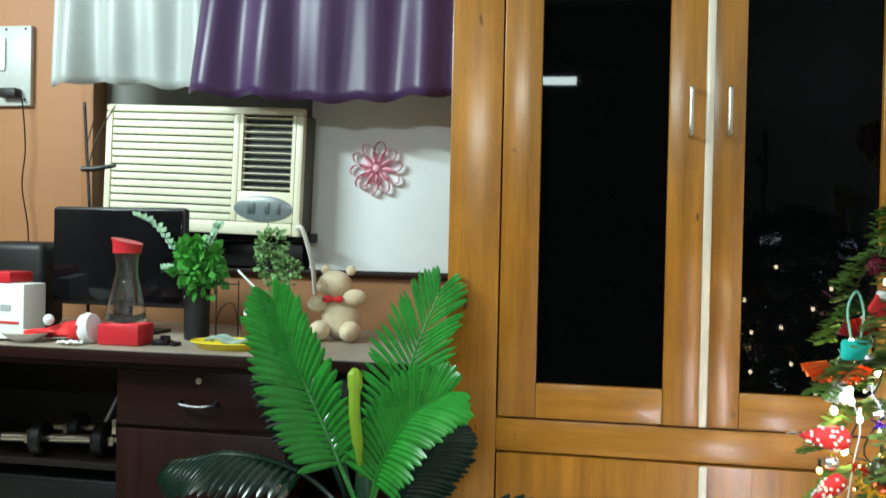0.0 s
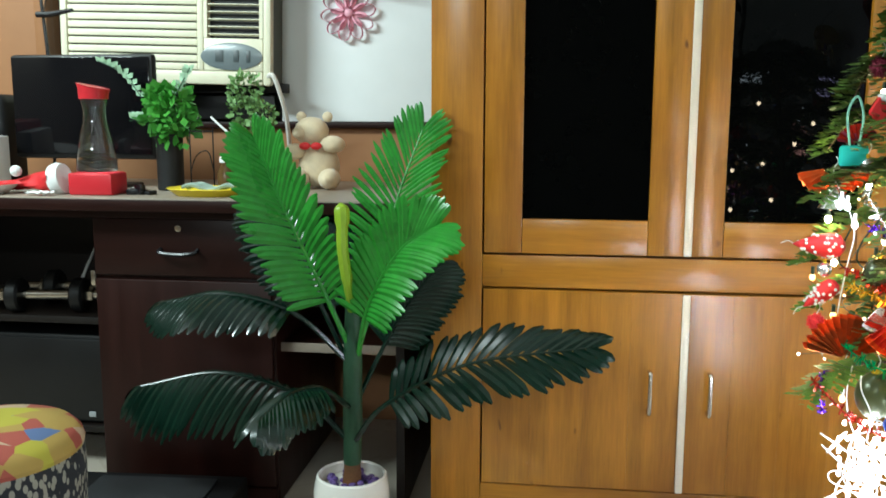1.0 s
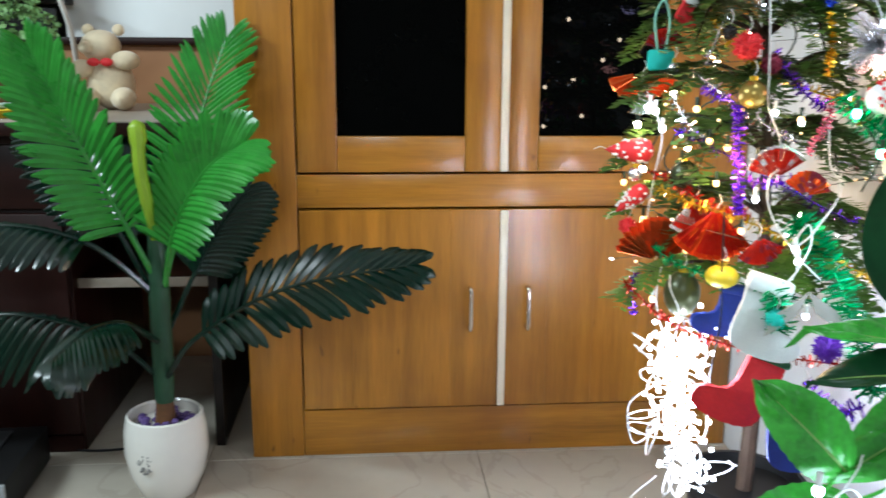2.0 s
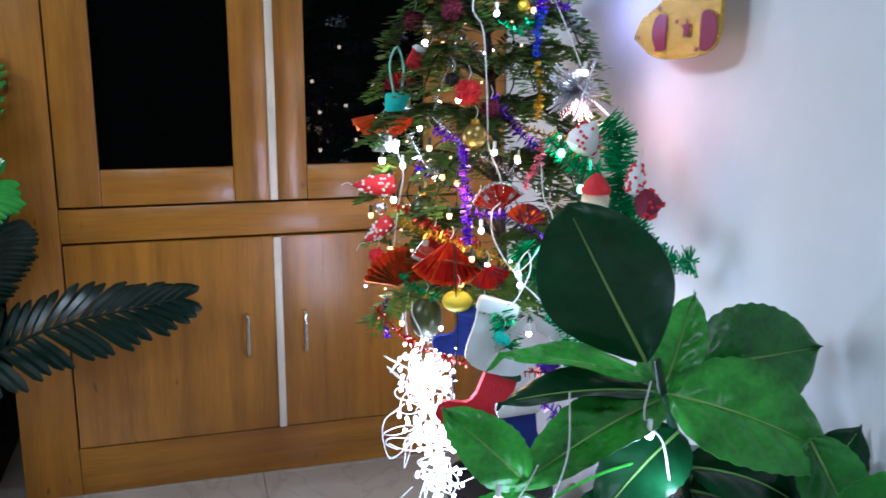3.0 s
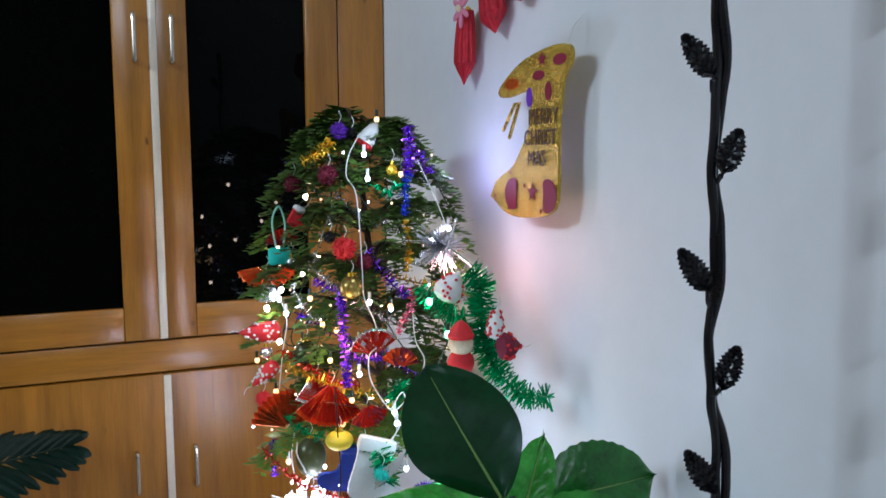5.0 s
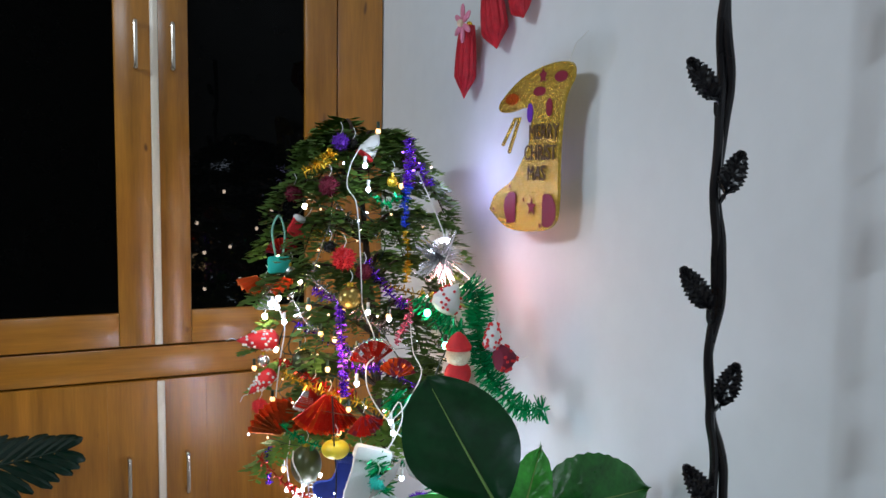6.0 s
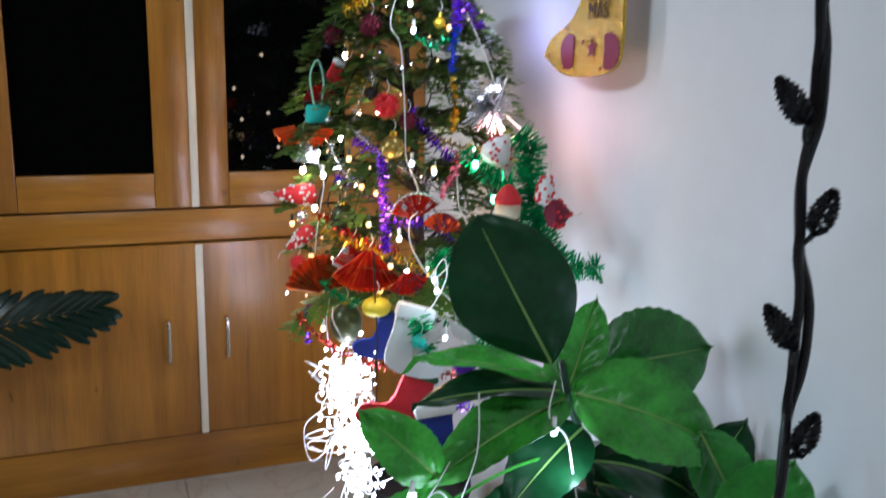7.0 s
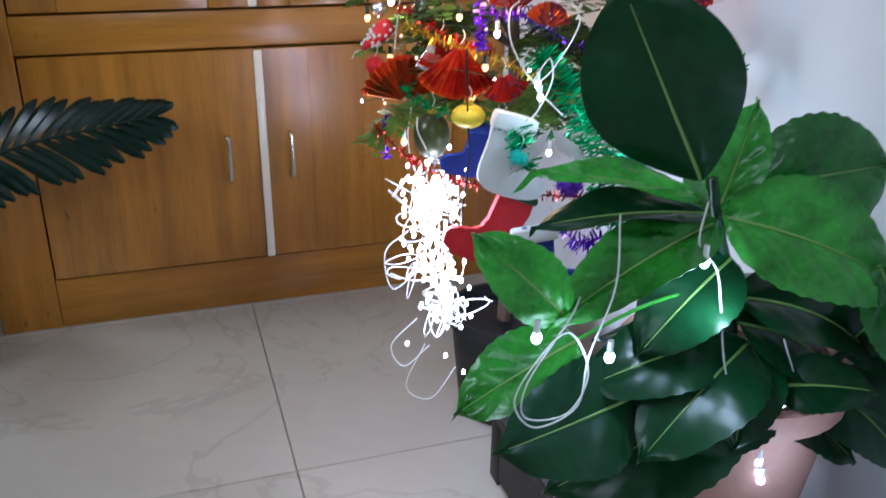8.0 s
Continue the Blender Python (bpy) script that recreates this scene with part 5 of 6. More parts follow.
rubber_plant()
st = thing("wooden_stand", pose(0.765, 0.745, 0), "low dark brown wooden plant stand", "plant stand")
part("top", box(0, 0.275, 0, 0.55, 0.11, 0.13, 0.003), BLACKWOOD, st)
for x in (0.0, 0.24):
    for y in (0.0, 0.515):
        part("leg", box(x + 0.001, x + 0.034, y + 0.001, y + 0.034, 0, 0.1097, 0.002), BLACKWOOD, st)
part("side_panel", box(0.002, 0.014, 0.0355, 0.5155, 0.012, 0.1095), BLACKWOOD, st)
loose_cable("string_lights", [(0.797, 0.878, 0.614), (0.783, 0.863, 0.580), (0.806, 0.863, 0.551), (0.814, 0.858, 0.511), (0.827, 0.858, 0.453), (0.847, 0.858, 0.395), (0.861, 0.858, 0.336), (0.875, 0.853, 0.289)], "white string light cable wound down the plant's stem",
            r=0.0010, bulbs=[(0.784, 0.853, 0.566), (0.905, 0.853, 0.392), (0.893, 0.853, 0.363)], br=0.0046)
loose_cable("string_lights", [(0.658, 0.848, 0.551), (0.636, 0.823, 0.545), (0.599, 0.818, 0.493), (0.599, 0.818, 0.458), (0.639, 0.818, 0.455), (0.656, 0.818, 0.493), (0.637, 0.823, 0.533), (0.609, 0.823, 0.510), (0.588, 0.818, 0.476), (0.606, 0.813, 0.450), (0.645, 0.813, 0.464), (0.655, 0.818, 0.510), (0.680, 0.828, 0.568), (0.689, 0.848, 0.625)],
            "looped white string light cable hanging from a leaf", r=0.0009, bulbs=[(0.607, 0.823, 0.533), (0.678, 0.823, 0.502)], br=0.0046)
loose_cable("string_lights", [(0.895, 0.858, 0.465), (0.915, 0.853, 0.418), (0.927, 0.853, 0.395), (0.946, 0.848, 0.377), (0.975, 0.848, 0.371), (1.002, 0.853, 0.394)], "white string light cable among the lower leaves", r=0.0009)
loose_cable("string_lights", [(0.869, 0.853, 0.336), (0.874, 0.843, 0.323), (0.879, 0.838, 0.305)], "bright bunch of white leds low on the plant", r=0.0010, bulbs=[(0.873, 0.836, 0.337), (0.876, 0.836, 0.323), (0.881, 0.836, 0.311)], br=0.0040)


# ---- the black iron vine ----
def vine():
    t = thing("iron_vine_stand", pose(0.887, 0.63, 0), "tall black iron vine stand with small toothed leaves", "decorative stand")

    bends = [(0.0, 0.020), (0.30, 0.012), (0.60, 0.008), (0.662, 0.006), (0.707, 0.012), (0.763, 0.011), (0.82, -0.003), (0.874, -0.008), (0.926, 0.001), (0.977, -0.001), (1.03, -0.009), (1.08, -0.005), (1.13, -0.001), (1.187, -0.007), (1.30, 0.0), (1.5, -0.006)]

    def sway(z):
        for (z0, x0), (z1, x1) in zip(bends, bends[1:]):
            if z <= z1:
                u = (z - z0) / (z1 - z0)
                return x0 + (x1 - x0) * u * u * (3 - 2 * u)
        return bends[-1][1]
    zs = [0.02 + 0.0225 * i for i in range(64)]
    for k in (-1, 1):
        pts = [(sway(z) + 0.0030 * k * (0.8 + 0.5 * math.sin(z * 19.0)), 0.003 * math.cos(z * 30) * k, z) for z in zs]
        part("stem", rod(spline(pts, 3), 0.0046, 9), BLACKMETAL, t)
    part("base", lathe([(0.0, 0.0), (0.075, 0.0), (0.075, 0.012), (0.03, 0.020), (0.0, 0.022)], 24), BLACKMETAL, t)

    def toothed(length, width):
        """A cast leaf with saw teeth along its rim and veins pressed in."""
        bm = bmesh.new()
        n, m = 22, 8
        g = []
        for i in range(n + 1):
            u = i / n
            w = width * 0.5 * math.sin(math.pi * u ** 0.75) ** 0.7 * (1 + 0.13 * (-1) ** i) + 0.0005
            row = []
            for j in range(m + 1):
                v = (j / m - 0.5) * 2
                row.append(bm.verts.new((w * v, -0.0035 * abs(v) + 0.0014 * math.sin(9 * (u * 4 - abs(v))) + 0.006 * u * u, length * (u + 0.05 * abs(v) * (1 if i < n else 0)))))
            g.append(row)
        for i in range(n):
            for j in range(m):
                bm.faces.new((g[i][j], g[i + 1][j], g[i + 1][j + 1], g[i][j + 1]))
        bmesh.ops.recalc_face_normals(bm, faces=bm.faces)
        bmesh.ops.solidify(bm, geom=bm.faces[:], thickness=0.0018)
        return bm
    for k in range(-3, 3):
        z = 0.908 + 0.194 * k
        a = Vector((sway(z) - 0.004, 0, z - 0.004))
        b = Vector((sway(z) - 0.0105, -0.002, z + 0.010))
        lf = part("leaf", moved(toothed(0.048, 0.022), Matrix.Translation(b) @ pose(0, 0, 0, 0, -34, -22)), BLACKMETAL, t)
        part("twig", rod(spline([a, (a + b) / 2 + Vector((-0.002, 0, -0.003)), b], 4), 0.0024, 6), BLACKMETAL, lf)
        z = 0.826 + 0.199 * k
        a = Vector((sway(z) + 0.002, -0.004, z - 0.006))
        b = Vector((sway(z) + 0.0, -0.012, z + 0.001))
        lf = part("leaf", moved(toothed(0.044, 0.022), Matrix.Translation(b) @ pose(0, 0, 0, 0, 20, -38)), BLACKMETAL, t)
        part("twig", rod([a, b], 0.0024, 6), BLACKMETAL, lf)


vine()


# ---- on the white wall ----
def wall_stocking():
    # local x runs along the wall (towards the cabinet), local z up
    m = pose(1.008, 1.19, 0.945, 0, 0, -90)
    t = thing("glitter_stocking", m, "gold glitter cut-out stocking with writing, hung on the wall", "wall decoration")
    out = [(0.144, 0.031), (0.078, 0.003), (-0.012, 0.003), (-0.066, 0.018), (-0.078, 0.055), (-0.077, 0.106), (-0.080, 0.164), (-0.090, 0.210), (-0.112, 0.238), (-0.102, 0.259), (-0.042, 0.261), (0.041, 0.246),
           (0.108, 0.214), (0.112, 0.199), (0.082, 0.194), (0.022, 0.199), (0.006, 0.176), (0.015, 0.136), (0.036, 0.112), (0.066, 0.082), (0.122, 0.058)]
    line = spline([(x, 0, z) for x, z in [(-x, z) for x, z in out + out[:1]]], 4)[:-1]
    bm = bmesh.new()
    a = [bm.verts.new((p.x, -0.003, p.z)) for p in line]
    b = [bm.verts.new((p.x, 0.003, p.z)) for p in line]
    bm.faces.new(a)
    bm.faces.new(b)
    for i in range(len(a)):
        bm.faces.new((a[i], a[(i + 1) % len(a)], b[(i + 1) % len(a)], b[i]))
    part("plate", bm, GOLD, t, "gold glitter plate")
    oval = mat("maroon_foil_inlay", (0.22, 0.015, 0.04), 0.5, var=0.1)

    def flat(pts):
        q = bmesh.new()
        lo = [q.verts.new((-x, -0.0032, z)) for x, z in pts]
        hi = [q.verts.new((-x, -0.0046, z)) for x, z in pts]
        q.faces.new(lo)
        q.faces.new(hi)
        for i in range(len(pts)):
            q.faces.new((lo[i], lo[(i + 1) % len(pts)], hi[(i + 1) % len(pts)], hi[i]))
        return q
    for cx, sgn in ((0.062, 1), (-0.050, -1)):
        pts = [(cx + 0.026 * math.cos(k * math.pi / 12), 0.038 + 0.026 * math.sin(k * math.pi / 12)) for k in range(24)]
        pts = [(x, z) for x, z in pts if (x - cx) * sgn > -0.014]
        part("inlay", flat(pts), oval, t, "maroon inlay")
    star = [(-0.003 + (0.016 if k % 2 == 0 else 0.006) * math.sin(k * math.pi / 5), 0.042 + (0.016 if k % 2 == 0 else 0.006) * math.cos(k * math.pi / 5)) for k in range(10)]
    part("star", flat(star), oval, t, "maroon star")
    star = [(-0.030 + (0.012 if k % 2 == 0 else 0.006) * math.sin(k * math.pi / 5), 0.245 + (0.011 if k % 2 == 0 else 0.006) * math.cos(k * math.pi / 5)) for k in range(10)]
    part("star", flat(star), oval, t, "maroon star")
    for cx, cz, rx, rz, mm in ((0.068, 0.215, 0.022, 0.009, ORANGEFOIL), (-0.082, 0.240, 0.018, 0.008, oval), (0.008, 0.190, 0.009, 0.015, VIOLET), (-0.050, 0.196, 0.009, 0.014, oval), (-0.020, 0.222, 0.018, 0.007, oval)):
        part("inlay", flat([(cx + rx * math.cos(k * math.pi / 8), cz + rz * math.sin(k * math.pi / 8)) for k in range(16)]), mm, t, "coloured foil inlay")
    for x, z in ((0.126, 0.032), (0.022, 0.052), (-0.03, 0.014), (0.075, 0.014), (0.07, 0.072)):
        part("hole", moved(lathe([(0.0, 0.0), (0.0032, 0.0), (0.0032, 0.001), (0.0, 0.001)], 10), pose(-x, -0.0034, z, 90)), oval, t)
    dark = mat("brown_cut_letters", (0.10, 0.05, 0.02), 0.5)
    for word, z, x in (("MERRY", 0.148, -0.035), ("CHRIST", 0.116, -0.026), ("MAS", 0.084, -0.016)):
        cu = bpy.data.curves.new("letters", "FONT")
        cu.body, cu.size, cu.extrude, cu.align_x = word, 0.034, 0.0006, "CENTER"
        tmp = bpy.data.objects.new("letters", cu)
        me = bpy.data.meshes.new_from_object(tmp)
        bpy.data.objects.remove(tmp)
        me.materials.clear()
        me.materials.append(dark)
        me.transform(pose(-x, -0.0046, z, 90) @ Matrix.Diagonal((0.86, 1.0, 1, 1)))
        ob = new("letters", me)
        ob.parent = t
        ob["label"] = "dark cut-out letters"
    # ribbon tails beside the neck
    for x0, x1, z1 in ((0.058, 0.100, 0.118), (0.045, 0.078, 0.105)):
        part("ribbon_tail", sheet(lambda u, v: (-(x0 + (x1 - x0) * u + 0.012 * (v - 0.5)), -0.002, 0.185 + (z1 + 0.02 - 0.185) * u * (1 - 0.15 * abs(v - 0.5))), 6, 3, 0.001), GOLD, t)
    part("hanger", rod([(0.085, 0.002, 0.25), (0.083, 0.02, 0.29), (0.08, 0.043, 0.31)], 0.0008, 4), WIREW, t)


wall_stocking()


def red_lantern(y, z, r, h, tilt):
    t = thing("pleated_paper_ornament", pose(1.030, y, z, tilt, 0, 0), "red glittering pleated paper ornament on the wall", "wall decoration", "red wall ornaments")

    def p(u, v):
        a = 2 * math.pi * u
        k = (round(u * 28) % 2) * 0.10 + 0.95
        rr = r * k * (0.45 + 0.55 * math.sin(math.pi * min(1, 0.30 + 0.55 * (1 - v)))) * (1 if v < 0.72 else max(0.04, 1 - ((v - 0.72) / 0.28)))
        return (rr * math.cos(a) * 0.55 - 0.004, rr * math.sin(a), -h * v)
    part("pleats", sheet(p, 28, 10), mat("red_glitter_paper", (0.50, 0.015, 0.03), 0.4, 0.2, var=0.3, scale=80, bump=0.8, bscale=700), t, smooth=False)
    part("cap", ball(0.006, (0, 0, 0.002), 8, 6), YELLOWFOIL, t)


red_lantern(1.478, 1.312, 0.030, 0.135, 4)
red_lantern(1.385, 1.362, 0.034, 0.110, -14)
red_lantern(1.298, 1.362, 0.026, 0.075, -26)
pf = thing("paper_bloom", pose(0.998, 1.440, 1.308), "pinkish paper bloom between red wall ornaments", "wall decoration")
for i in range(6):
    a = i * math.pi / 3
    part("petal", moved(ball(0.016, (0, 0, 0.02), 8, 6, (0.25, 0.38, 1)), pose(0, 0, 0, math.degrees(a), 0, 0)), PINKDEEP, pf)
part("eye", ball(0.007, (-0.004, 0, 0), 10, 7), CREAM, pf)


# ---- on the desk ----
DT = 0.746


def monitor():
    t = thing("computer_monitor", pose(-0.990, 2.27, DT, 0, 0, -3) @ Matrix.Diagonal((0.98, 1, 0.945, 1)), "switched-off black flat computer monitor on the desk", "monitor")
    part("housing", box(-0.207, 0.207, 0.006, 0.035, 0.080, 0.365, 0.010), BLACK, t)
    part("screen", box(-0.199, 0.199, 0.001, 0.0055, 0.094, 0.357, 0.002), BLACKGLOSS, t, "glossy dark screen")
    part("neck", box(-0.03, 0.03, 0.02, 0.045, 0.008, 0.10, 0.004), BLACK, t)
    part("foot", box(-0.11, 0.11, -0.06, 0.11, 0.0, 0.010, 0.004), BLACK, t)


def carafe():
    t = thing("glass_carafe", pose(-0.852, 2.09, DT), "clear glass carafe with red lid on a red box", "carafe")
    part("base", box(-0.055, 0.055, -0.04, 0.04, 0, 0.053, 0.006), PLASTICRED, t, "red plastic base")
    ob = part("glass", lathe([(0.0, 0.055), (0.044, 0.055), (0.047, 0.060), (0.046, 0.085), (0.038, 0.13), (0.027, 0.175), (0.026, 0.20), (0.033, 0.232), (0.0315, 0.232), (0.0245, 0.20), (0.0255, 0.175), (0.0365, 0.13), (0.0445, 0.085), (0.045, 0.062), (0.0, 0.058)], 30), CLEAR, t, "thin clear glass")
    ob.visible_shadow = False
    bm = lathe([(0.0, 0.226), (0.0335, 0.226), (0.0345, 0.245), (0.038, 0.256), (0.0, 0.254)], 24)
    for v in bm.verts:
        if v.co.z > 0.24:
            v.co.z -= 0.22 * v.co.x
    part("lid", bm, PLASTICRED, t, "slanted red lid")


def leafy(name, at, label, pot_profile, pot_mat, clumps, leaf_mat, n, size, spread):
    t = thing(name, Matrix.Translation(at), label, "potted plant")
    part("vase", lathe(pot_profile, 22), pot_mat, t)
    faces = []
    for (cx, cy, cz), r, m in clumps:
        for i in range(m):
            d = some_way()
            c = Vector((cx, cy, cz)) + d * r * rnd(0.45, 1.0)
            q = (d + some_way() * 0.7).normalized()
            w = q.cross(some_way()).normalized()
            s = size * rnd(0.6, 1.2)
            faces.append((c, c + q * s * 0.5 + w * s * 0.42, c + q * s, c + q * s * 0.5 - w * s * 0.42))
    quads("foliage", faces, leaf_mat, t)
    return t


def sprig(t, pts, n, size, material):
    line = [Vector(p) for p in spline(pts, 5)]
    s = part("sprig", rod(line, 0.0014, 5), STEM, t)
    faces = []
    for i in range(n):
        k = (0.45 + 0.55 * i / n) * (len(line) - 1.001)
        c = line[int(k)]
        for sg in (-1, 1):
            q = (Vector((sg * 0.6, rnd(-0.5, 0.5), 0.7))).normalized()
            w = q.cross(Vector((0, 1, 0.2))).normalized()
            faces.append((c, c + q * size * 0.5 + w * size * 0.35, c + q * size, c + q * size * 0.5 - w * size * 0.35))
    quads("leaves", faces, material, s)


monitor()
carafe()
v1 = leafy("vase_with_greenery", (-0.737, 2.24, DT), "black vase holding bright green leafy stems", [(0.0, 0.0), (0.030, 0.0), (0.033, 0.004), (0.034, 0.14), (0.030, 0.142), (0.0, 0.13)], BLACK,
           [((0, 0, 0.185), 0.062, 190), ((0.02, -0.01, 0.215), 0.05, 110), ((-0.02, 0, 0.23), 0.03, 50), ((0.03, -0.02, 0.165), 0.05, 60)], GREENPOTLEAF, 0, 0.030, 0)
sprig(v1, [(-0.01, 0, 0.15), (-0.05, -0.02, 0.22), (-0.10, -0.03, 0.29), (-0.165, -0.04, 0.325)], 14, 0.020, PALELEAF)
sprig(v1, [(0.01, 0, 0.15), (0.03, -0.02, 0.23), (0.06, -0.03, 0.28), (0.075, -0.03, 0.305)], 10, 0.018, PALELEAF)
sprig(v1, [(0.0, -0.02, 0.15), (-0.05, -0.03, 0.18), (-0.09, -0.03, 0.175)], 5, 0.024, PALELEAF)
leafy("small_topiary", (-0.520, 2.26, DT), "small bushy green artificial plant in a dark pot", [(0.0, 0.0), (0.03, 0.0), (0.035, 0.07), (0.0, 0.066)], BLACK,
      [((-0.02, 0, 0.255), 0.045, 240), ((0.03, -0.02, 0.19), 0.035, 170), ((0.0, 0, 0.15), 0.035, 120), ((-0.025, 0, 0.20), 0.04, 120)], mat("dusty_small_leaf", (0.16, 0.30, 0.10), 0.6, var=0.4, scale=60), 0, 0.014, 0)


def teddy():
    bm = ball(0.062, (0, 0, 0.068), 18, 12, (1, 0.85, 1.1))
    ball(0.047, (-0.018, -0.012, 0.170), 18, 12, (1.1, 0.95, 0.9), bm)
    ball(0.022, (-0.045, -0.045, 0.165), 12, 8, (1, 1, 0.8), bm)
    for x in (-0.055, 0.025):
        ball(0.016, (x, 0.01, 0.212), 10, 7, (1, 0.6, 1), bm)
    ball(0.032, (0.050, -0.03, 0.132), 12, 8, (1.2, 1, 0.8), bm)
    ball(0.030, (-0.065, -0.03, 0.11), 12, 8, (1.1, 1, 0.8), bm)
    for x in (-0.05, 0.045):
        ball(0.036, (x, -0.055, 0.032), 12, 8, (0.9, 1.3, 0.85), bm)
    ob = solid("teddy_bear", bm, CREAM, "cream plush teddy bear sitting on the desk", "soft toy")
    ob.matrix_world = pose(-0.380, 2.36, DT) @ Matrix.Diagonal((0.88, 0.88, 0.88, 1))
    bow = thing("ribbon_bow", pose(-0.389, 2.312, DT + 0.112), "red ribbon bow at the teddy's neck", "ribbon")
    for sg in (-1, 1):
        part("loop", ball(0.014, (sg * 0.015, 0, 0), 10, 7, (1.1, 0.5, 0.7)), RED, bow)


teddy()


def plate():
    t = thing("yellow_tray", pose(-0.580, 2.10, DT), "yellow plastic tray with papers and small things", "tray")
    part("tray", lathe([(0.0, 0.002), (0.075, 0.0), (0.098, 0.016), (0.101, 0.017), (0.098, 0.019), (0.074, 0.005), (0.0, 0.005)], 34, squash=0.7), YELLOW, t)
    k = thing("folded_cloth", pose(-0.575, 2.10, DT + 0.006), "grey-green folded cloth in the tray", "cloth")
    part("fold", sheet(lambda u, v: (-0.06 + 0.13 * u, -0.03 + 0.06 * v, 0.016 + 0.006 * math.sin(9 * u) + 0.004 * math.sin(7 * v)), 14, 8, 0.006), mat("grey_green_cloth", (0.30, 0.40, 0.34), 0.8, var=0.2, scale=40), k)
    j = thing("glass_jar", pose(-0.570, 2.19, DT), "small brown glass jar with pale lid", "jar")
    part("jar", lathe([(0.0, 0.0), (0.020, 0.0), (0.021, 0.05), (0.013, 0.066), (0.013, 0.074), (0.0, 0.074)], 20), mat("brown_glass", (0.10, 0.055, 0.02), 0.08, var=0.1), j)
    part("lid", lathe([(0.0, 0.0742), (0.015, 0.0742), (0.015, 0.088), (0.0, 0.09)], 16), FELTW, j, "pale lid")
    w = thing("wire_rack", pose(-0.635, 2.20, DT), "thin dark wire rack on the desk", "rack")
    for x in (-0.03, 0.03):
        part("upright", rod([(x, 0, 0), (x, 0, 0.16)], 0.0018, 6), BLACKMETAL, w)
    part("rail", rod([(-0.03, 0, 0.15), (0.03, 0, 0.15)], 0.0018, 6), BLACKMETAL, w)
    part("rail", rod(spline([(-0.03, 0, 0.05), (-0.01, -0.01, 0.09), (0.02, -0.01, 0.10), (0.03, 0, 0.05)], 5), 0.0015, 6), BLACKMETAL, w)
    p = thing("cable_end", pose(-0.60, 2.25, DT + 0.155), "pale cable with plug leaning over the rack", "cable")
    part("cable", rod(spline([(-0.02, -0.02, 0.03), (0.0, -0.03, 0.015), (0.035, -0.04, -0.012)], 5), 0.003, 6), FELTW, p)


plate()


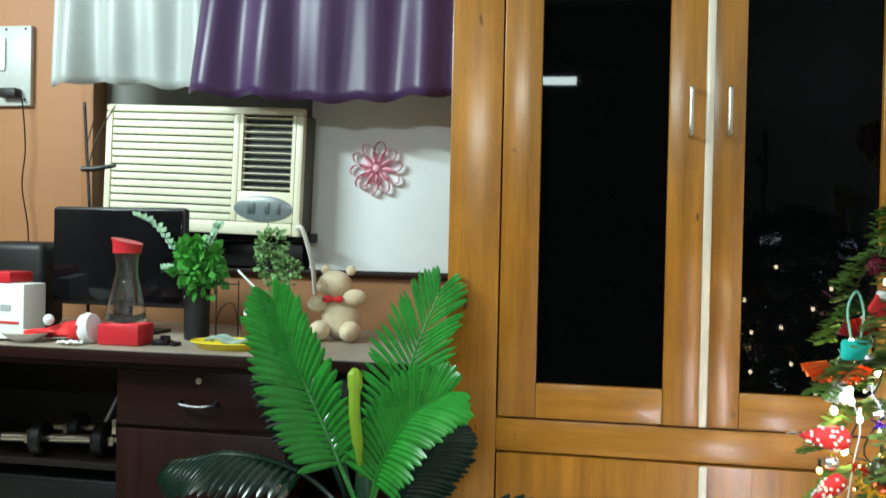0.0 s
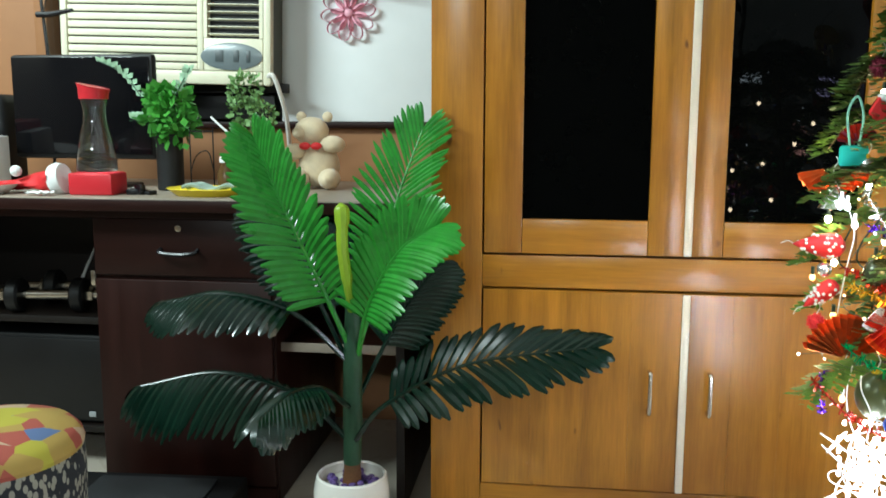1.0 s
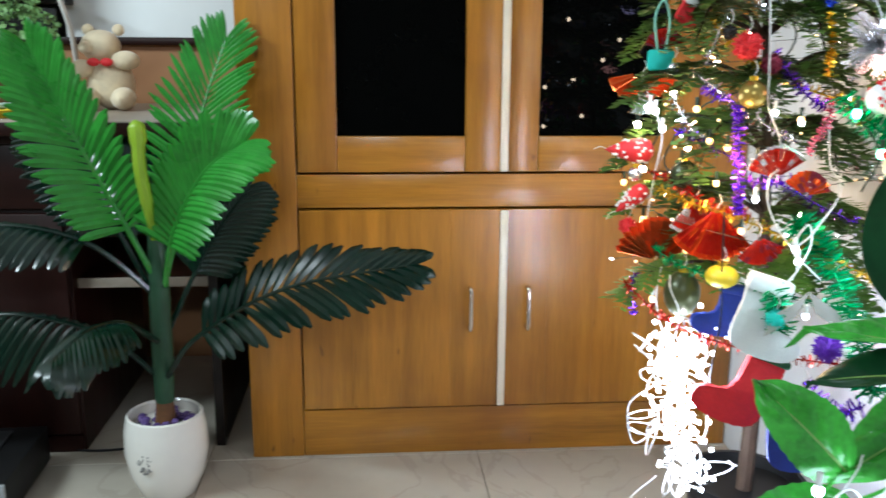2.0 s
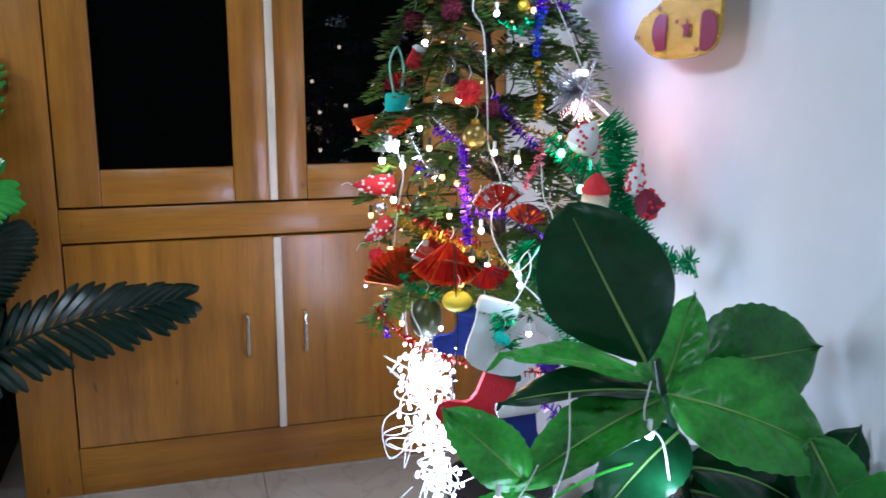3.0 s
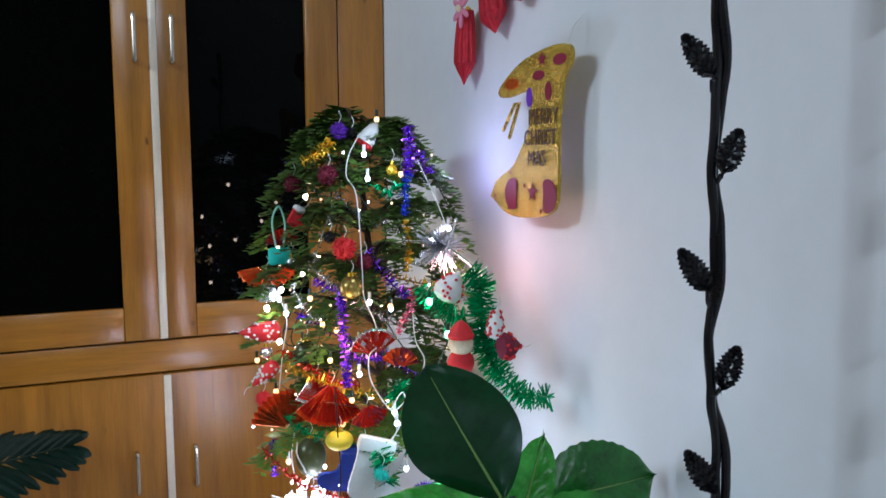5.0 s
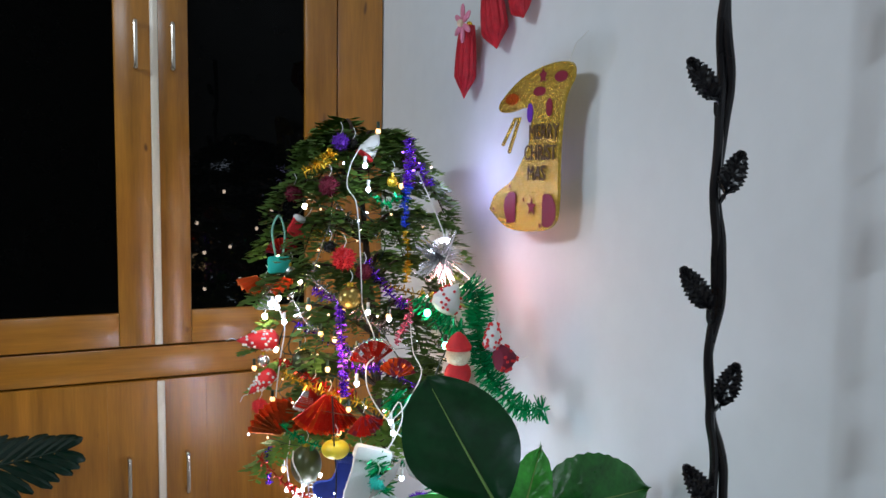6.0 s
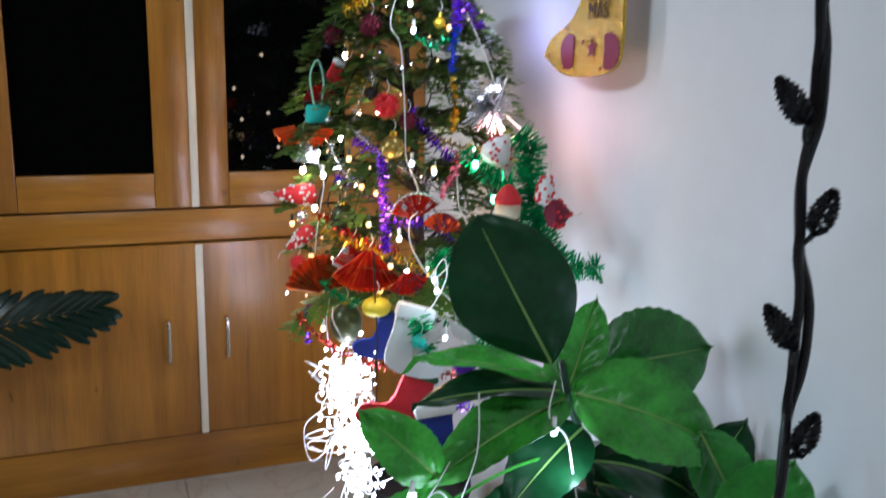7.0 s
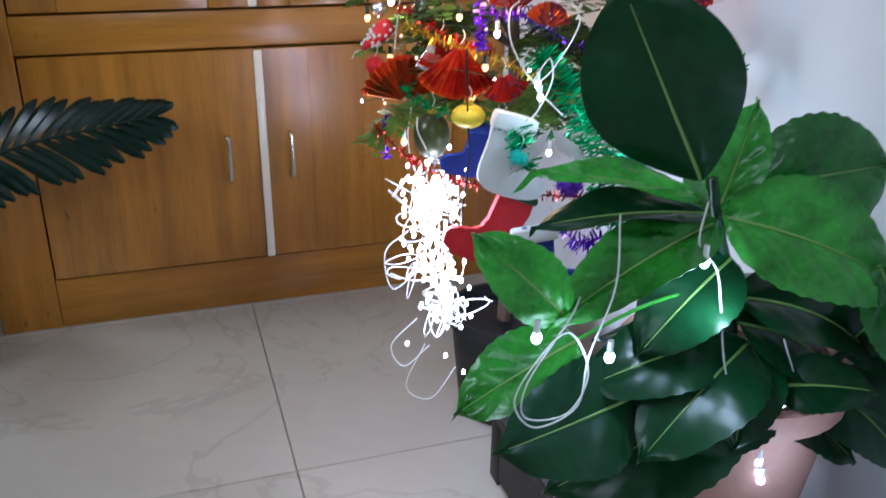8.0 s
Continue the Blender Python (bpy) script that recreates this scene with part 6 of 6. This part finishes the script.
def desk_left():
    h = thing("red_white_hat", pose(-1.03, 2.09, DT), "crumpled red felt hat with white fur trim", "hat")

    def p(u, v):
        a = 2 * math.pi * v
        r = 0.030 * (1 - 0.75 * u) + 0.004 * math.sin(9 * u + 3 * v * 6.28)
        return (0.075 - 0.17 * u, -0.01 + 1.3 * r * math.cos(a) + 0.02 * math.sin(3 * u), 0.030 * (1 - 0.6 * u) + r * math.sin(a) * (0.85) + 0.004)
    part("cone", sheet(p, 16, 16), RED, h)
    part("trim", moved(lathe([(0.026, -0.015), (0.037, -0.013), (0.040, 0.0), (0.036, 0.014), (0.026, 0.015)], 20), pose(0.085, -0.01, 0.036, 0, 80, 0)), FELTW, h, "white fur trim")
    part("bobble", ball(0.014, (-0.02, -0.02, 0.055), 10, 8), FELTW, h, "white bobble")
    b = thing("white_bowl", pose(-1.105, 2.06, DT), "shallow white bowl at the desk's edge", "bowl")
    part("bowl", lathe([(0.0, 0.003), (0.025, 0.0), (0.05, 0.016), (0.058, 0.024), (0.054, 0.023), (0.025, 0.005), (0.0, 0.006)], 28), WHITEGLAZE, b)
    c = thing("white_carton", pose(-1.262, 2.22, DT, 0, 0, -8), "white and red printed cardboard carton", "carton")
    part("box", box(-0.06, 0.075, -0.04, 0.04, 0, 0.135, 0.004), PRINTS, c)
    part("lid", box(-0.06, 0.03, -0.0425, 0.04, 0.1355, 0.165, 0.003), PLASTICRED, c, "red upper flap")
    part("band", box(-0.058, 0.06, -0.0425, -0.0402, 0.028, 0.034), PLASTICRED, c)
    part("bar", box(0.0, 0.032, -0.0425, -0.0402, 0.062, 0.078), GREYPANEL, c, "grey printed bar")
    s = thing("dark_speaker", pose(-1.325, 2.36, DT), "black rounded box behind the carton", "speaker")
    part("body", box(-0.08, 0.09, -0.05, 0.06, 0, 0.245, 0.025, seg=4), BLACK, s)
    n = thing("paper_sheet", pose(-1.205, 2.075, DT + 0.001, 0, 0, 20), "white paper sheet on the desk", "paper")
    part("page", sheet(lambda u, v: (-0.09 + 0.14 * u, -0.05 + 0.10 * v, 0.006 + 0.035 * (1 - u) ** 2 * v), 10, 6, 0.0008), PRINTS, n)
    k = thing("crumpled_tissue", pose(-0.965, 2.03, DT + 0.004), "small crumpled white paper", "paper")
    part("lump", sheet(lambda u, v: (-0.03 + 0.06 * u, -0.014 + 0.028 * v, 0.004 + 0.009 * noise.noise((u * 5, v * 4, 2.0))), 12, 6, 0.001), FELTW, k)
    for i in range(9):
        x, y = rnd(-0.80, -0.70), rnd(2.06, 2.16)
        g = thing("small_clutter", pose(x, y, DT + 0.006, 0, 0, rnd(0, 180)), "small dark and grey odds and ends on the desk", "clutter", "desk odds and ends")
        part("piece", box(-rnd(0.01, 0.022), rnd(0.01, 0.022), -0.008, 0.008, -0.006, rnd(0.002, 0.020), 0.003), random.choice([BLACK, ACSHADE, BLACKMETAL, GREYPANEL]), g)
    # thin dark stand with a clamp, behind the monitor
    d = thing("wire_stand", pose(-1.115, 2.34, DT), "thin black stand with a side clamp and twigs", "stand")
    part("pole", rod(spline([(0, 0, 0), (0.002, 0, 0.30), (-0.012, 0, 0.52), (-0.020, 0, 0.64)], 5), 0.0045, 8), BLACKMETAL, d)
    part("foot", box(-0.05, 0.05, -0.04, 0.04, 0, 0.012, 0.003), BLACKMETAL, d)
    part("clamp", rod([(-0.018, -0.01, 0.452), (0.02, -0.012, 0.452), (0.085, -0.012, 0.462)], [0.008, 0.008, 0.005], 8), BLACKMETAL, d)
    part("twig", rod(spline([(-0.006, 0, 0.45), (0.015, 0, 0.53), (0.055, 0, 0.60), (0.075, 0, 0.63)], 5), 0.0022, 6), BARK, d)
    part("twig", rod(spline([(-0.012, 0, 0.52), (0.0, 0, 0.56), (0.012, 0, 0.60)], 5), 0.0018, 6), BARK, d)


desk_left()


def wall_things():
    s = thing("switch_board", pose(-1.612, 2.68, 1.428), "grey-white electrical switch board on the orange wall", "switch board")
    part("plate", box(-0.10, 0.078, -0.022, -0.0003, 0, 0.262, 0.004), mat("grey_white_plastic", (0.42, 0.43, 0.41), 0.4, var=0.08), s)
    part("switch", box(-0.085, -0.012, -0.030, -0.0225, 0.115, 0.225, 0.006), FELTW, s)
    for x, z in ((-0.012, 0.25), (0.058, 0.25), (0.058, 0.02)):
        part("screw", ball(0.004, (x, -0.0225, z), 8, 6), BLACK, s)
    p = thing("plug_adapter", pose(-1.585, 2.645, 1.468), "black plug adapter with a thin hanging cable", "plug")
    part("body", box(-0.045, 0.022, -0.025, 0.0125, -0.016, 0.014, 0.005), BLACK, p)
    part("cable", rod(spline([(0.02, -0.005, 0.0), (0.035, -0.005, -0.03), (0.045, 0.0, -0.18), (0.035, 0.0, -0.30), (0.055, 0.005, -0.44), (0.06, 0.005, -0.60), (0.075, 0.0, -0.74)], 6), 0.0024, 6), BLACK, p)
    f = thing("paper_flower", pose(-0.365, 2.652, 1.231) @ Matrix.Diagonal((0.88, 1, 0.88, 1)), "pink looped paper flower on the white board", "wall decoration")
    for i in range(10):
        a = 36 * i + 8
        lp = spline([(0, 0, 0.012), (0.020, -0.004, 0.045), (0.022, -0.006, 0.075), (0.006, -0.006, 0.092), (-0.012, -0.006, 0.080), (-0.016, -0.004, 0.045), (0, 0, 0.012)], 4)

        def q(u, v):
            k = u * (len(lp) - 1.001)
            c = lp[int(k)].lerp(lp[int(k) + 1], k - int(k))
            return (c.x, c.y - 0.018 * v + 0.006, c.z)
        part("loop", moved(sheet(q, 24, 1, 0.0006), pose(0, 0, 0, 0, a, 0)), PINKPAPER if i % 2 else PINKDEEP, f)
        part("petal", moved(ball(0.012, (0, -0.004, 0.038), 8, 6, (0.8, 0.3, 2.0)), pose(0, 0, 0, 0, a + 18, 0)), PINKPAPER, f)
    part("eye", ball(0.014, (0, -0.008, 0), 12, 8, (1, 0.5, 1)), PINKPAPER, f)


wall_things()


# ---- under and before the desk ----
def dumbbell(m, label):
    t = thing("dumbbell", m, label, "dumbbell", "dumbbells under the desk")
    part("bar", moved(lathe([(0.0, -0.19), (0.013, -0.19), (0.014, 0.19), (0.0, 0.19)], 14), pose(0, 0, 0, 0, 90, 0)), CHROME, t, "chrome bar")
    for x in (-0.085, 0.085):
        part("weight", moved(lathe([(0.0, -0.018), (0.040, -0.018), (0.046, -0.012), (0.046, 0.012), (0.040, 0.018), (0.0, 0.018)], 24), pose(x, 0, 0, 0, 90, 0)), BLACK, t, "black weight")
        part("collar", moved(lathe([(0.0, -0.008), (0.022, -0.008), (0.022, 0.008), (0.0, 0.008)], 6), pose(x * 1.34, 0, 0, 0, 90, 0)), CHROME, t)


dumbbell(pose(-1.10, 2.25, 0.4595, 0, 0, 8), "chrome dumbbell with black weights on the shelf")
dumbbell(pose(-1.07, 2.38, 0.4595, 0, 0, 8), "chrome dumbbell with black weights on the shelf")
tr = thing("wire_triangle", pose(-1.13, 2.53, 0.414), "white triangular wire frame on the shelf", "frame")
part("frame", rod([(-0.05, 0, 0.01), (0.05, 0, 0.01), (0.01, 0, 0.13), (-0.05, 0, 0.01)], 0.006, 6), PRINTS, tr)
bx = thing("brown_carton", pose(-0.99, 2.47, 0.414), "small brown carton on the shelf", "carton")
part("box", box(-0.05, 0.07, 0, 0.08, 0, 0.09, 0.003), mat("brown_card", (0.20, 0.12, 0.07), 0.7), bx)
pc = thing("computer_tower", pose(-1.12, 2.18, 0.119), "black computer tower under the desk", "computer")
part("case", box(-0.20, 0.20, 0.04, 0.38, 0, 0.24, 0.006), BLACK, pc)
part("front_panel", box(-0.19, 0.19, 0.03, 0.0395, 0.008, 0.232, 0.004), ACDARK, pc)
part("button", box(0.14, 0.16, 0.026, 0.0297, 0.02, 0.035, 0.002), GREYPANEL, pc, "grey button")


def player():
    t = thing("disc_player", pose(-0.455, 1.735, 0, 0, 0, 3), "flat black electronic box with silver front on the floor", "electronic box")
    part("case", box(-0.43, 0.0, 0.012, 0.27, 0.010, 0.088, 0.003), BLACK, t)
    part("front_panel", box(-0.43, 0.0, 0.0, 0.0118, 0.048, 0.086, 0.003), GREYPANEL, t, "silver-grey front")
    part("front_panel", box(-0.43, 0.0, 0.001, 0.0118, 0.010, 0.0475, 0.003), BLACK, t, "black lower front")
    part("indicator", box(-0.062, -0.045, -0.002, -0.0002, 0.066, 0.071, 0.001), LED_RED, t, "lit red indicator")
    for x in (-0.40, -0.03):
        for y in (0.03, 0.24):
            part("foot", lathe([(0.0, 0), (0.012, 0), (0.013, 0.0098), (0.0, 0.0098)], 12, at=(x, y, 0)), BLACK, t)
    part("top_plate", box(-0.34, -0.06, 0.06, 0.24, 0.0883, 0.094, 0.002), mat("dark_grey_metal", (0.05, 0.052, 0.055), 0.35, 0.4), t)


player()


def stool():
    t = thing("round_pouffe", pose(-0.634, 1.312, 0) @ Matrix.Diagonal((0.69, 0.69, 1.18, 1)), "round pouffe with a bright printed fabric top", "pouffe")
    side = mat("black_white_patterned_fabric", (0.5, 0.5, 0.48), 0.8, var=0.1)
    n = side.node_tree.nodes
    l = side.node_tree.links
    tc = n.new("ShaderNodeTexCoord")
    vo = n.new("ShaderNodeTexVoronoi")
    vo.inputs["Scale"].default_value = 75
    l.new(tc.outputs["Object"], vo.inputs["Vector"])
    mr = n.new("ShaderNodeMapRange")
    mr.inputs["From Min"].default_value, mr.inputs["From Max"].default_value = 0.42, 0.50
    l.new(vo.outputs["Distance"], mr.inputs["Value"])
    mx = n.new("ShaderNodeMix")
    mx.data_type = "RGBA"
    mx.inputs["A"].default_value, mx.inputs["B"].default_value = (0.26, 0.25, 0.21, 1), (0.012, 0.014, 0.02, 1)
    l.new(mr.outputs[0], mx.inputs["Factor"])
    l.new(mx.outputs["Result"], n["Principled BSDF"].inputs["Base Color"])
    top = mat("bright_patchwork_fabric", (0.6, 0.45, 0.1), 0.8, var=0.1)
    n, l = top.node_tree.nodes, top.node_tree.links
    tc = n.new("ShaderNodeTexCoord")
    vo = n.new("ShaderNodeTexVoronoi")
    vo.inputs["Scale"].default_value = 16
    l.new(tc.outputs["Object"], vo.inputs["Vector"])
    sx = n.new("ShaderNodeSeparateColor")
    l.new(vo.outputs["Color"], sx.inputs[0])
    cr = n.new("ShaderNodeValToRGB")
    cr.color_ramp.interpolation = "CONSTANT"
    e = cr.color_ramp.elements
    e[0].position, e[0].color = 0.0, (0.36, 0.24, 0.06, 1)
    e[1].position, e[1].color = 0.35, (0.09, 0.14, 0.28, 1)
    for pos, col in ((0.55, (0.42, 0.30, 0.20, 1)), (0.72, (0.32, 0.07, 0.05, 1)), (0.86, (0.38, 0.34, 0.04, 1))):
        k = e.new(pos)
        k.color = col
    l.new(sx.outputs[0], cr.inputs[0])
    l.new(cr.outputs[0], n["Principled BSDF"].inputs["Base Color"])
    part("side", lathe([(0.0, 0.03), (0.17, 0.03), (0.195, 0.06), (0.212, 0.20), (0.218, 0.33), (0.214, 0.352)], 44), side, t, "black and white patterned side")
    part("cushion", lathe([(0.213, 0.350), (0.217, 0.358), (0.213, 0.367), (0.195, 0.378), (0.12, 0.388), (0.0, 0.390)], 44), top, t, "bright patchwork top")
    for x in (-0.1, 0.1):
        for y in (-0.1, 0.1):
            part("foot", lathe([(0.0, 0), (0.018, 0), (0.022, 0.031), (0.0, 0.031)], 12, at=(x, y, 0)), BLACK, t)


stool()
pb = thing("paper_bag", pose(-0.135, 2.34, 0.0), "small white object on the floor beside the cabinet", "clutter")
part("body", box(-0.02, 0.02, -0.02, 0.02, 0, 0.10, 0.004), PRINTS, pb)
lb = thing("loose_cable", pose(-0.40, 2.03, 0.004), "thin black cable lying on the floor", "cable")
part("cable", rod(spline([(-0.08, 0.05, 0), (0.0, 0.02, 0), (0.10, 0.03, 0), (0.20, 0.06, 0)], 6), 0.003, 6), BLACK, lb)

tiles()
